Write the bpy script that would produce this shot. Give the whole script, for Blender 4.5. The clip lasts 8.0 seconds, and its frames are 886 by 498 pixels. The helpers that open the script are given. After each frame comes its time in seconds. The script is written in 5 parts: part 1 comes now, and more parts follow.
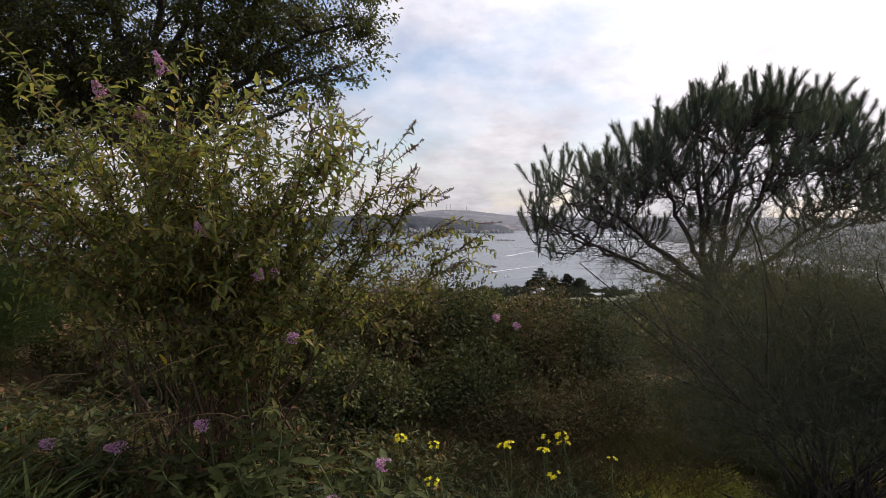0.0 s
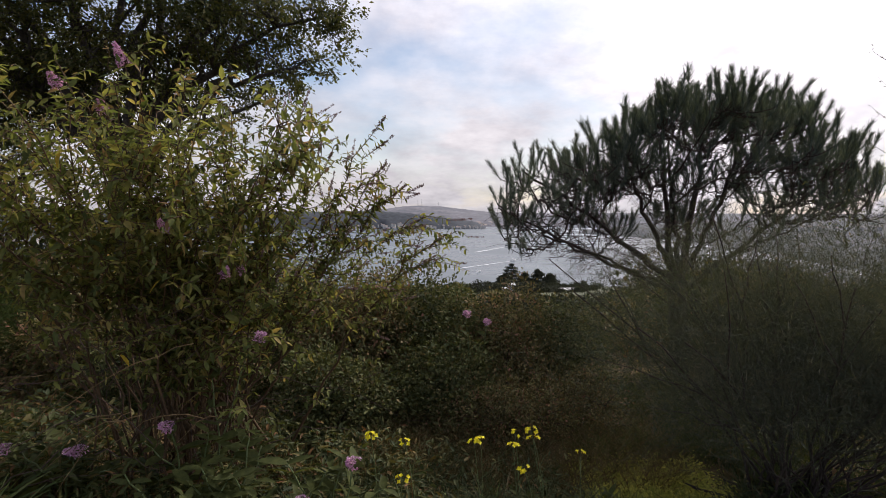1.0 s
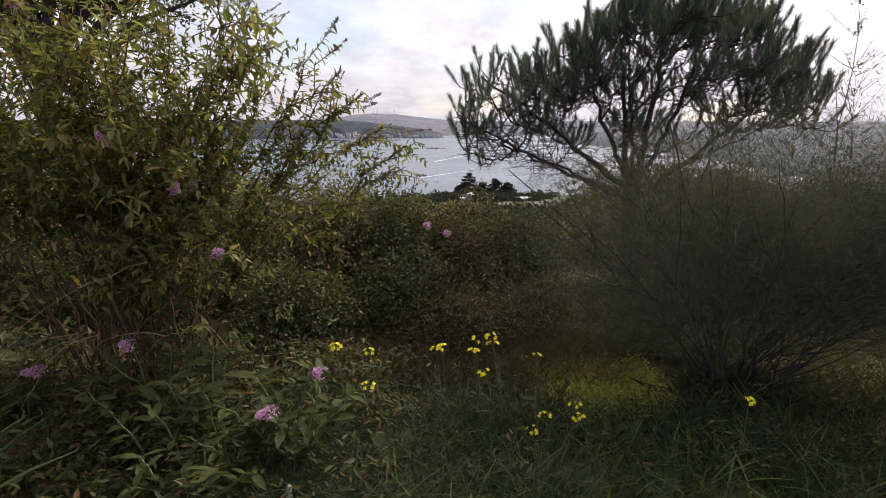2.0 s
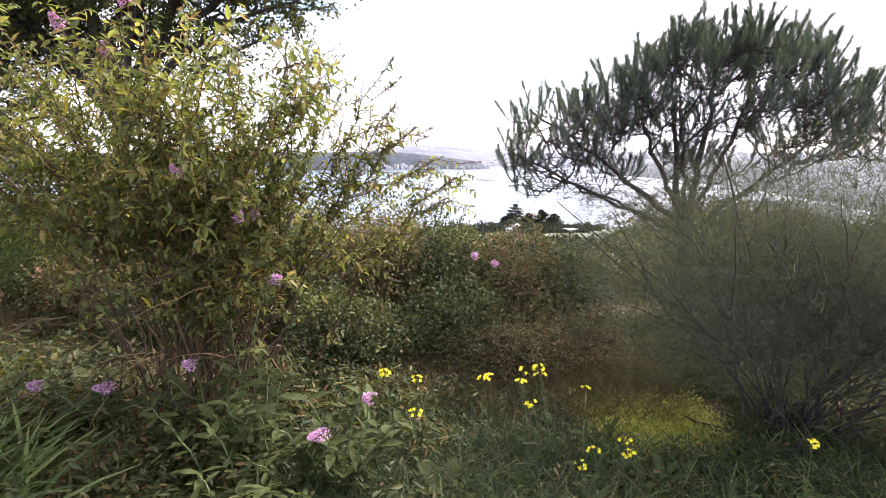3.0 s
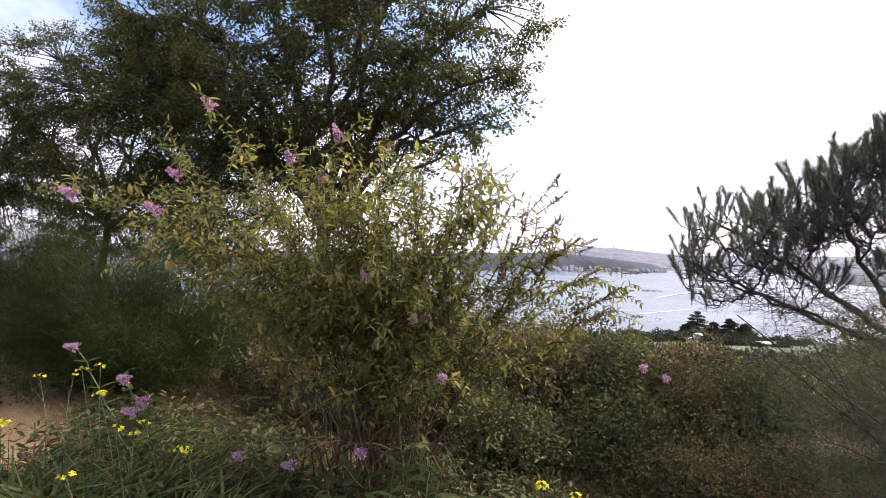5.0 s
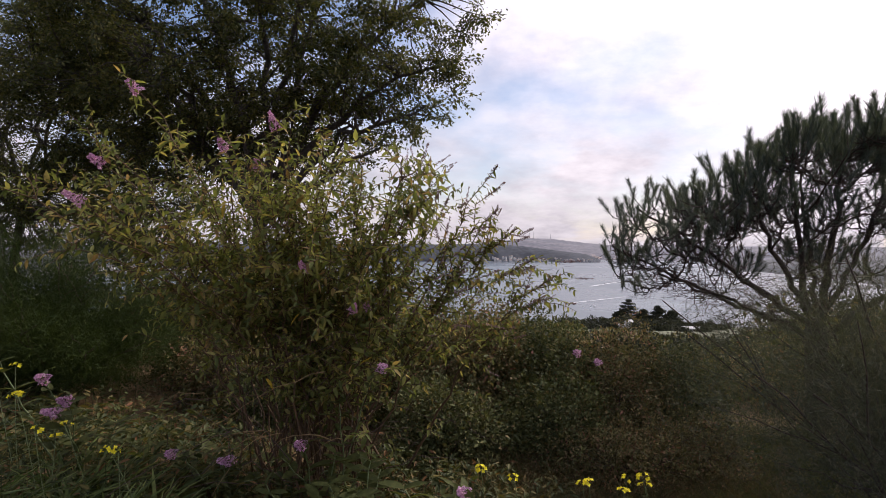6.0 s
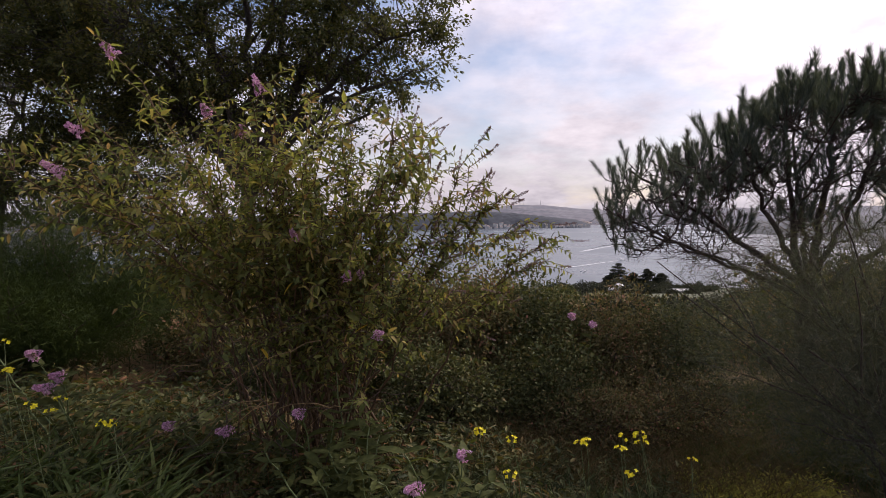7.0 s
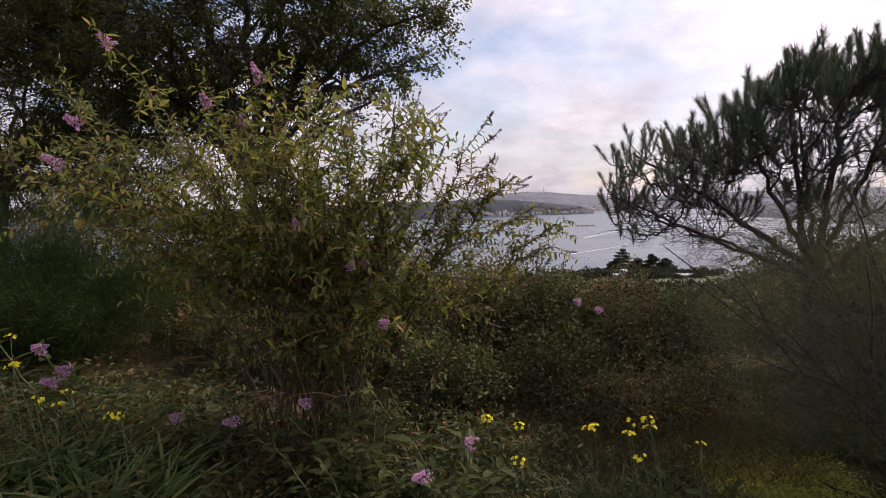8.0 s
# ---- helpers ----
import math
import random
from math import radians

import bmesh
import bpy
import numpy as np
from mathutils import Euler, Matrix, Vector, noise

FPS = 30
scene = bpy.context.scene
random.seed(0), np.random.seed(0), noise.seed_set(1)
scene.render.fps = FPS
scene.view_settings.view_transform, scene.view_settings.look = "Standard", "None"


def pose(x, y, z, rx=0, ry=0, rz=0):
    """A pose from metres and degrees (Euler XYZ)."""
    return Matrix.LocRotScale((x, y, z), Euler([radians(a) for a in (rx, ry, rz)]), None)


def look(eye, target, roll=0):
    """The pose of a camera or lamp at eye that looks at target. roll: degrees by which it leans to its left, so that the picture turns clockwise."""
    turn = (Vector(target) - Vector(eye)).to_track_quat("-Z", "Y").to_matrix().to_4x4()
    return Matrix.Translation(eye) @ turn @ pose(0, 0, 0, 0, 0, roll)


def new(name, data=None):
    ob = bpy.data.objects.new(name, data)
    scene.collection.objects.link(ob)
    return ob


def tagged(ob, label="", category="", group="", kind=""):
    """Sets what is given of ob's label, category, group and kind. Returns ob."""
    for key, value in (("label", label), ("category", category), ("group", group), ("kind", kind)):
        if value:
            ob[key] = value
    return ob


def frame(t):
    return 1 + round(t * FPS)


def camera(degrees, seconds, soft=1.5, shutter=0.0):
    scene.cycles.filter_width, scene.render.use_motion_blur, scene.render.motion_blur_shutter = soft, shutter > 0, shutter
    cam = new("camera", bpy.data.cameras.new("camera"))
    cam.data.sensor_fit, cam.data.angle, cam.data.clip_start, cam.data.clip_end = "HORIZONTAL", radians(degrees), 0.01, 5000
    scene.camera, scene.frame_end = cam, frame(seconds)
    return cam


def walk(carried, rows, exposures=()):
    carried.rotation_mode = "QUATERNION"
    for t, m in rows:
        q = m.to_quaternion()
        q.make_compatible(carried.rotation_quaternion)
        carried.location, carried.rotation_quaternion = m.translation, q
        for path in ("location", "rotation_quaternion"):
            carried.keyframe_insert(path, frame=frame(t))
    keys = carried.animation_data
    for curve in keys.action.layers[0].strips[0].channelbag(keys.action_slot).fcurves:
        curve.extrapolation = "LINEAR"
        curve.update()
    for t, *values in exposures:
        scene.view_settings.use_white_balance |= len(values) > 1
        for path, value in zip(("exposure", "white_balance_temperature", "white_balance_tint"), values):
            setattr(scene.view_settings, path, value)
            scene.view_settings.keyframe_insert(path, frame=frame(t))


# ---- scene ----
cam = camera(77.7, 8.0, soft=0.9)
PATH = [
    (0, (0.000, 0.000, 1.500), (0.000, 1.996, 1.375), 0.02),
    (0.5, (0.005, 0.012, 1.499), (0.034, 2.008, 1.382), 0.04),
    (1, (0.007, 0.004, 1.504), (0.110, 1.997, 1.364), 0.08),
    (1.5, (0.005, 0.013, 1.513), (0.205, 1.980, 1.211), -0.25),
    (1.7, (-0.000, 0.040, 1.511), (0.239, 1.983, 1.103), -0.30),
    (2.8, (-0.018, -0.052, 1.534), (0.238, 1.869, 1.039), 0.14),
    (3, (-0.027, -0.021, 1.520), (0.061, 1.945, 1.167), -0.16),
    (3.5, (0.030, -0.085, 1.528), (-0.356, 1.870, 1.357), -1.39),
    (4, (0.015, -0.155, 1.556), (-0.550, 1.763, 1.505), -0.11),
    (4.2, (0.011, -0.147, 1.569), (-0.576, 1.764, 1.539), -0.03),
    (5.3, (0.006, -0.135, 1.555), (-0.436, 1.816, 1.572), 0.43),
    (5.5, (0.020, -0.152, 1.545), (-0.368, 1.810, 1.563), 0.35),
    (6, (0.016, -0.155, 1.556), (-0.283, 1.822, 1.534), 0.14),
    (6.5, (0.004, -0.129, 1.550), (-0.274, 1.849, 1.469), -0.38),
    (7, (-0.008, -0.113, 1.537), (-0.274, 1.864, 1.400), -1.10),
    (7.5, (-0.016, -0.108, 1.530), (-0.284, 1.867, 1.363), -1.66),
    (8, (-0.014, -0.091, 1.529), (-0.294, 1.881, 1.351), -2.09),
]
walk(cam, [(t, look(eye, target, roll)) for t, eye, target, roll in PATH],
     exposures=[(0.0, 0.04, 6500, 12), (1.7, 0.02, 6500, 13.5), (2.8, 1.8, 6150, 14.5), (3.5, 1.45, 6150, 15), (4.2, 1.15, 6200, 16), (5.3, 0.94, 6250, 19), (6.0, 0.15, 6500, 19), (7.0, 0.02, 6550, 21), (8.0, 0.07, 6550, 21)])

# ---- world and sun ----
SUN_AZ, SUN_EL = radians(46), radians(40)
SUN_DIR = Vector((math.sin(SUN_AZ) * math.cos(SUN_EL), math.cos(SUN_AZ) * math.cos(SUN_EL), math.sin(SUN_EL)))


def link_nodes(tree, pairs):
    for a, b in pairs:
        tree.links.new(a, b)


def math_node(tree, op, a, b=None, c=None):
    n = tree.nodes.new("ShaderNodeMath")
    n.operation = op
    for i, v in enumerate((a, b, c)):
        if v is None:
            continue
        if isinstance(v, (int, float)):
            n.inputs[i].default_value = v
        else:
            tree.links.new(v, n.inputs[i])
    return n.outputs[0]


def mix_rgb(tree, fac, a, b, blend="MIX"):
    n = tree.nodes.new("ShaderNodeMixRGB")
    n.blend_type = blend
    for i, v in enumerate((fac, a, b)):
        if isinstance(v, (int, float)):
            n.inputs[i].default_value = v
        elif isinstance(v, tuple):
            n.inputs[i].default_value = (*v, 1)
        else:
            tree.links.new(v, n.inputs[i])
    return n.outputs[0]


def ramp(tree, fac, stops):
    n = tree.nodes.new("ShaderNodeValToRGB")
    while len(n.color_ramp.elements) < len(stops):
        n.color_ramp.elements.new(0.5)
    for e, (p, c) in zip(n.color_ramp.elements, stops):
        e.position = p
        e.color = (*c, 1) if isinstance(c, tuple) else (c, c, c, 1)
    tree.links.new(fac, n.inputs[0])
    return n.outputs[0]


def noise_node(tree, vec, scale, detail=4, rough=0.55):
    n = tree.nodes.new("ShaderNodeTexNoise")
    n.inputs["Scale"].default_value = scale
    n.inputs["Detail"].default_value = detail
    n.inputs["Roughness"].default_value = rough
    if vec is not None:
        tree.links.new(vec, n.inputs["Vector"])
    return n.outputs["Fac"]


world = bpy.data.worlds.new("sky")
scene.world = world
world.use_nodes = True
wt = world.node_tree
wt.nodes.clear()
sky = wt.nodes.new("ShaderNodeTexSky")
sky.sky_type = "NISHITA"
sky.sun_disc = False
sky.sun_elevation, sky.sun_rotation = SUN_EL, SUN_AZ
sky.altitude = 100
coord = wt.nodes.new("ShaderNodeTexCoord").outputs["Generated"]
sep = wt.nodes.new("ShaderNodeSeparateXYZ")
wt.links.new(coord, sep.inputs[0])
high = math_node(wt, "ADD", math_node(wt, "MAXIMUM", sep.outputs[2], 0.0), 0.30)
flat = wt.nodes.new("ShaderNodeCombineXYZ")
wt.links.new(math_node(wt, "DIVIDE", sep.outputs[0], high), flat.inputs[0])
wt.links.new(math_node(wt, "DIVIDE", sep.outputs[1], high), flat.inputs[1])
big = noise_node(wt, flat.outputs[0], 1.25, 7, 0.55)
dotn = wt.nodes.new("ShaderNodeVectorMath")
dotn.operation = "DOT_PRODUCT"
wt.links.new(coord, dotn.inputs[0])
dotn.inputs[1].default_value = SUN_DIR
toward = math_node(wt, "MAXIMUM", dotn.outputs["Value"], 0.0)
low = math_node(wt, "POWER", math_node(wt, "SUBTRACT", 1.0, math_node(wt, "ABSOLUTE", sep.outputs[2])), 5.0)
cover = math_node(wt, "ADD", big, math_node(wt, "ADD", math_node(wt, "MULTIPLY", math_node(wt, "POWER", toward, 6.0), 0.42), math_node(wt, "MULTIPLY", low, 0.20)))
mask = ramp(wt, cover, [(0.44, 0.0), (0.70, 1.0)])
shade = noise_node(wt, flat.outputs[0], 3.6, 7, 0.6)
cloud = ramp(wt, shade, [(0.32, (0.60, 0.575, 0.62)), (0.62, (0.87, 0.835, 0.865))])
glow = math_node(wt, "ADD", 1.0, math_node(wt, "MULTIPLY", math_node(wt, "POWER", toward, 5.0), 1.0))
lift = math_node(wt, "ADD", 0.76, math_node(wt, "MULTIPLY", math_node(wt, "MAXIMUM", sep.outputs[2], 0.0), 1.25))
cloud_lit = mix_rgb(wt, 1.0, mix_rgb(wt, 1.0, cloud, glow, "MULTIPLY"), lift, "MULTIPLY")
blue = mix_rgb(wt, 1.0, sky.outputs[0], (0.115, 0.115, 0.115), "MULTIPLY")
whole = mix_rgb(wt, mask, blue, cloud_lit)
bg = wt.nodes.new("ShaderNodeBackground")
out = wt.nodes.new("ShaderNodeOutputWorld")
link_nodes(wt, [(whole, bg.inputs[0]), (bg.outputs[0], out.inputs[0])])
bg.inputs[1].default_value = 1.0

sun_data = bpy.data.lights.new("sun", "SUN")
sun_data.energy, sun_data.angle, sun_data.color = 3.4, radians(4), (1.0, 0.93, 0.82)
sun = new("sun", sun_data)
sun.matrix_world = look((0, 0, 60), Vector((0, 0, 60)) - SUN_DIR)


# ---- materials ----
def material(name):
    m = bpy.data.materials.new(name)
    m.use_nodes = True
    t = m.node_tree
    t.nodes.clear()
    o = t.nodes.new("ShaderNodeOutputMaterial")
    p = t.nodes.new("ShaderNodeBsdfPrincipled")
    return m, t, o, p


def leaf_material(name, stops, rough=0.5, through_light=0.35, patch=1.5, patch_cols=None, glow=(1.35, 1.3, 0.6)):
    """Leaves: each leaf its own tone, a slower drift over the plant, light shining through."""
    m, t, o, p = material(name)
    isl = t.nodes.new("ShaderNodeNewGeometry").outputs["Random Per Island"]
    col = ramp(t, isl, stops)
    pos = t.nodes.new("ShaderNodeTexCoord").outputs["Object"]
    drift = noise_node(t, pos, patch, 3)
    col = mix_rgb(t, 1.0, col, ramp(t, drift, patch_cols or [(0.35, (0.75, 0.78, 0.75)), (0.65, (1.2, 1.15, 1.05))]), "MULTIPLY")
    vein = noise_node(t, pos, 60, 2)
    col = mix_rgb(t, 1.0, col, ramp(t, vein, [(0.3, 0.82), (0.7, 1.15)]), "MULTIPLY")
    p.inputs["Roughness"].default_value = rough
    p.inputs["Specular IOR Level"].default_value = 0.12
    tr = t.nodes.new("ShaderNodeBsdfTranslucent")
    mx = t.nodes.new("ShaderNodeMixShader")
    mx.inputs[0].default_value = through_light
    warm = mix_rgb(t, 1.0, col, glow, "MULTIPLY")
    link_nodes(t, [(col, p.inputs["Base Color"]), (warm, tr.inputs[0]), (p.outputs[0], mx.inputs[1]), (tr.outputs[0], mx.inputs[2]), (mx.outputs[0], o.inputs[0])])
    return m


def rough_material(name, stops, scale=8.0, rough=0.9, fine=60.0, bump=0.4, depth=0.01):
    """Bark, soil, stone: two scales of noise in colour and relief."""
    m, t, o, p = material(name)
    pos = t.nodes.new("ShaderNodeTexCoord").outputs["Object"]
    a = noise_node(t, pos, scale, 5)
    b = noise_node(t, pos, fine, 4)
    col = mix_rgb(t, 1.0, ramp(t, a, stops), ramp(t, b, [(0.3, 0.7), (0.7, 1.25)]), "MULTIPLY")
    bn = t.nodes.new("ShaderNodeBump")
    bn.inputs["Strength"].default_value = bump
    bn.inputs["Distance"].default_value = depth
    p.inputs["Roughness"].default_value = rough
    link_nodes(t, [(b, bn.inputs["Height"]), (bn.outputs[0], p.inputs["Normal"]), (col, p.inputs["Base Color"]), (p.outputs[0], o.inputs[0])])
    return m


M_BUDDLEIA = leaf_material("buddleia_leaf", [(0.0, (0.073, 0.095, 0.035)), (0.4, (0.142, 0.161, 0.054)), (0.75, (0.216, 0.224, 0.076)), (0.92, (0.286, 0.239, 0.091)), (1.0, (0.260, 0.160, 0.091))], 0.5, 0.5, 2.5, None, (1.22, 1.2, 0.7))
M_SHOOT = leaf_material("shoot_leaf", [(0.0, (0.036, 0.048, 0.018)), (0.6, (0.068, 0.080, 0.028)), (1.0, (0.119, 0.109, 0.035))], 0.65, 0.38, 4)
M_HERB = leaf_material("herb_leaf", [(0.0, (0.033, 0.046, 0.021)), (0.6, (0.067, 0.078, 0.029)), (0.9, (0.124, 0.101, 0.040)), (1.0, (0.158, 0.074, 0.040))], 0.55, 0.3, 2.0)
M_GRASS = leaf_material("grass_blade", [(0.0, (0.040, 0.054, 0.022)), (0.6, (0.078, 0.098, 0.033)), (0.9, (0.135, 0.136, 0.055)), (1.0, (0.227, 0.172, 0.097))], 0.7, 0.35, 1.6)
M_DEEP = leaf_material("deep_grass", [(0.0, (0.023, 0.037, 0.020)), (0.6, (0.048, 0.064, 0.031)), (0.92, (0.089, 0.097, 0.052)), (1.0, (0.179, 0.133, 0.094))], 0.7, 0.3, 1.6)
M_DRY = leaf_material("dry_grass", [(0.0, (0.062, 0.044, 0.022)), (0.6, (0.118, 0.085, 0.041)), (1.0, (0.180, 0.135, 0.074))], 0.7, 0.25, 2.0)
M_BRAMBLE = leaf_material("bramble_leaf", [(0.0, (0.045, 0.057, 0.026)), (0.45, (0.092, 0.106, 0.046)), (0.85, (0.155, 0.160, 0.069)), (1.0, (0.199, 0.145, 0.078))], 0.62, 0.22, 1.8)
M_RUSSET = leaf_material("russet_leaf", [(0.0, (0.081, 0.080, 0.040)), (0.5, (0.145, 0.133, 0.059)), (0.8, (0.226, 0.177, 0.090)), (1.0, (0.242, 0.114, 0.090))], 0.6, 0.25, 2.2)
M_BROOM = leaf_material("broom_twig", [(0.0, (0.039, 0.048, 0.038)), (0.6, (0.069, 0.079, 0.064)), (1.0, (0.119, 0.111, 0.090))], 0.95, 0.25, 1.4)
M_BROOM_DARK = leaf_material("dark_broom_twig", [(0.0, (0.016, 0.028, 0.007)), (0.6, (0.032, 0.052, 0.012)), (1.0, (0.055, 0.073, 0.017))], 0.6, 0.25, 1.4)
M_ELM = leaf_material("elm_leaf", [(0.0, (0.037, 0.048, 0.024)), (0.6, (0.075, 0.085, 0.036)), (1.0, (0.131, 0.123, 0.053))], 0.45, 0.4, 0.9)
M_NEEDLE = leaf_material("pine_needle", [(0.0, (0.046, 0.066, 0.067)), (0.6, (0.084, 0.107, 0.107)), (1.0, (0.145, 0.158, 0.152))], 0.5, 0.3, 1.2)
M_LILAC = leaf_material("lilac_floret", [(0.0, (0.43, 0.20, 0.42)), (0.6, (0.60, 0.35, 0.58)), (1.0, (0.80, 0.62, 0.76))], 0.6, 0.35, 8, None, (1.2, 1.05, 1.0))
M_SPENT = leaf_material("spent_floret", [(0.0, (0.144, 0.096, 0.096)), (0.6, (0.256, 0.176, 0.176)), (1.0, (0.384, 0.272, 0.304))], 0.8, 0.2, 8, None, (1.2, 1.05, 1.0))
M_YELLOW = leaf_material("mustard_petal", [(0.0, (0.7, 0.58, 0.02)), (1.0, (0.85, 0.78, 0.05))], 0.5, 0.35, 8)
M_YLEAF = leaf_material("yellowed_leaf", [(0.0, (0.247, 0.182, 0.019)), (1.0, (0.325, 0.234, 0.033))], 0.55, 0.4, 6)
M_TUFT = leaf_material("broad_blade", [(0.0, (0.061, 0.092, 0.032)), (0.6, (0.104, 0.144, 0.051)), (1.0, (0.178, 0.206, 0.082))], 0.5, 0.35, 2.5)
# Yellow-green herbs, lightened in colour to stand for a patch of sun.
M_SUNLIT_HERB = leaf_material("sunlit_herb", [(0.0, (0.20, 0.23, 0.06)), (0.6, (0.36, 0.37, 0.10)), (1.0, (0.60, 0.55, 0.15))], 0.5, 0.45, 3)
M_FAR_LEAF = leaf_material("distant_foliage", [(0.0, (0.023, 0.029, 0.023)), (0.6, (0.043, 0.049, 0.035)), (1.0, (0.070, 0.070, 0.044))], 0.7, 0.15, 0.05)
M_STEM = rough_material("buddleia_stem", [(0.3, (0.047, 0.024, 0.009)), (0.7, (0.107, 0.059, 0.023))], 14, 0.8, 90)
M_CANE = rough_material("dry_cane", [(0.3, (0.129, 0.080, 0.033)), (0.7, (0.242, 0.161, 0.072))], 14, 0.8, 90)
M_GREEN_STEM = rough_material("green_stem", [(0.3, (0.07, 0.1, 0.03)), (0.7, (0.14, 0.17, 0.06))], 20, 0.6, 90)
M_BARK = rough_material("bark", [(0.3, (0.027, 0.022, 0.019)), (0.7, (0.072, 0.059, 0.051))], 6, 0.95, 40, 0.9, 0.03)
M_PINE_BARK = rough_material("pine_bark", [(0.3, (0.026, 0.020, 0.018)), (0.7, (0.071, 0.050, 0.041))], 7, 0.95, 45, 0.9, 0.02)
M_DEAD = rough_material("dead_wood", [(0.3, (0.035, 0.022, 0.018)), (0.7, (0.091, 0.052, 0.041))], 9, 0.95, 70)
# Darker brown than dead_wood, for the broom's base and stems.
M_STUMP = rough_material("dark_stump_wood", [(0.3, (0.018, 0.012, 0.010)), (0.7, (0.05, 0.032, 0.026))], 12, 0.95, 70)
M_WHITE = rough_material("white_render", [(0.3, (0.465, 0.450, 0.437)), (0.7, (0.600, 0.593, 0.593))], 0.6, 0.8, 6, 0.1)
M_PALE_TILE = rough_material("weathered_tile", [(0.3, (0.26, 0.2, 0.18)), (0.7, (0.4, 0.33, 0.3))], 0.8, 0.85, 8, 0.2)
M_GLASS = rough_material("dark_pane", [(0.3, (0.03, 0.035, 0.04)), (0.7, (0.07, 0.08, 0.09))], 1, 0.2, 6, 0.0)
M_HULL = rough_material("boat_paint", [(0.3, (0.7, 0.7, 0.7)), (0.7, (0.82, 0.82, 0.82))], 0.5, 0.4, 4, 0.0)
M_DARK_HULL = rough_material("dark_boat_paint", [(0.3, (0.06, 0.065, 0.08)), (0.7, (0.12, 0.12, 0.14))], 0.5, 0.5, 4, 0.0)
M_FOAM = rough_material("foam", [(0.3, (0.4, 0.42, 0.45)), (0.7, (0.68, 0.69, 0.71))], 0.08, 0.9, 0.5, 0.0)
M_STEEL = rough_material("grey_steel", [(0.3, (0.25, 0.25, 0.27)), (0.7, (0.36, 0.36, 0.38))], 0.1, 0.6, 2, 0.0)
M_STAKE = rough_material("weathered_stake", [(0.3, (0.26, 0.25, 0.23)), (0.7, (0.42, 0.4, 0.37))], 30, 0.9, 120)
# Distant land: aerial haze is painted into these blue-grey base colours.
M_HEADLAND = rough_material("hazed_wooded_headland", [(0.35, (0.017, 0.023, 0.034)), (0.65, (0.036, 0.043, 0.056))], 0.012, 1.0, 0.05, 0.0)
M_FAR_HILL = rough_material("hazed_distant_hill", [(0.35, (0.101, 0.104, 0.126)), (0.65, (0.158, 0.155, 0.174))], 0.006, 1.0, 0.03, 0.0)
M_SLOPE = rough_material("hazed_settled_slope", [(0.35, (0.045, 0.052, 0.058)), (0.65, (0.095, 0.095, 0.102))], 0.012, 1.0, 0.07, 0.0)


def ground_material():
    m, t, o, p = material("hillside_soil")
    pos = t.nodes.new("ShaderNodeTexCoord").outputs["Object"]
    a = noise_node(t, pos, 1.3, 6)
    b = noise_node(t, pos, 45, 5)
    c = noise_node(t, pos, 0.04, 5)
    soil = ramp(t, a, [(0.3, (0.075, 0.042, 0.016)), (0.55, (0.14, 0.083, 0.031)), (0.75, (0.22, 0.142, 0.06))])
    soil = mix_rgb(t, 1.0, soil, ramp(t, b, [(0.3, 0.6), (0.7, 1.3)]), "MULTIPLY")
    dist = t.nodes.new("ShaderNodeVectorMath")
    dist.operation = "LENGTH"
    t.links.new(pos, dist.inputs[0])
    far = ramp(t, math_node(t, "DIVIDE", dist.outputs["Value"], 40.0), [(0.2, 0.0), (0.4, 1.0)])
    scrub = ramp(t, c, [(0.3, (0.05, 0.06, 0.03)), (0.7, (0.1, 0.105, 0.05))])
    col = mix_rgb(t, far, soil, scrub)
    bn = t.nodes.new("ShaderNodeBump")
    bn.inputs["Strength"].default_value = 0.8
    bn.inputs["Distance"].default_value = 0.02
    p.inputs["Roughness"].default_value = 0.95
    link_nodes(t, [(b, bn.inputs["Height"]), (bn.outputs[0], p.inputs["Normal"]), (col, p.inputs["Base Color"]), (p.outputs[0], o.inputs[0])])
    return m


def water_material():
    m, t, o, p = material("strait_water")
    pos = t.nodes.new("ShaderNodeTexCoord").outputs["Object"]
    a = noise_node(t, pos, 0.25, 4)
    b = noise_node(t, pos, 0.004, 4)
    p.inputs["Base Color"].default_value = (0.05, 0.07, 0.085, 1)
    bn = t.nodes.new("ShaderNodeBump")
    bn.inputs["Strength"].default_value = 0.3
    bn.inputs["Distance"].default_value = 0.3
    rg = ramp(t, b, [(0.35, 0.22), (0.65, 0.34)])
    link_nodes(t, [(a, bn.inputs["Height"]), (bn.outputs[0], p.inputs["Normal"]), (rg, p.inputs["Roughness"]), (p.outputs[0], o.inputs[0])])
    return m


M_GROUND, M_WATER = ground_material(), water_material()


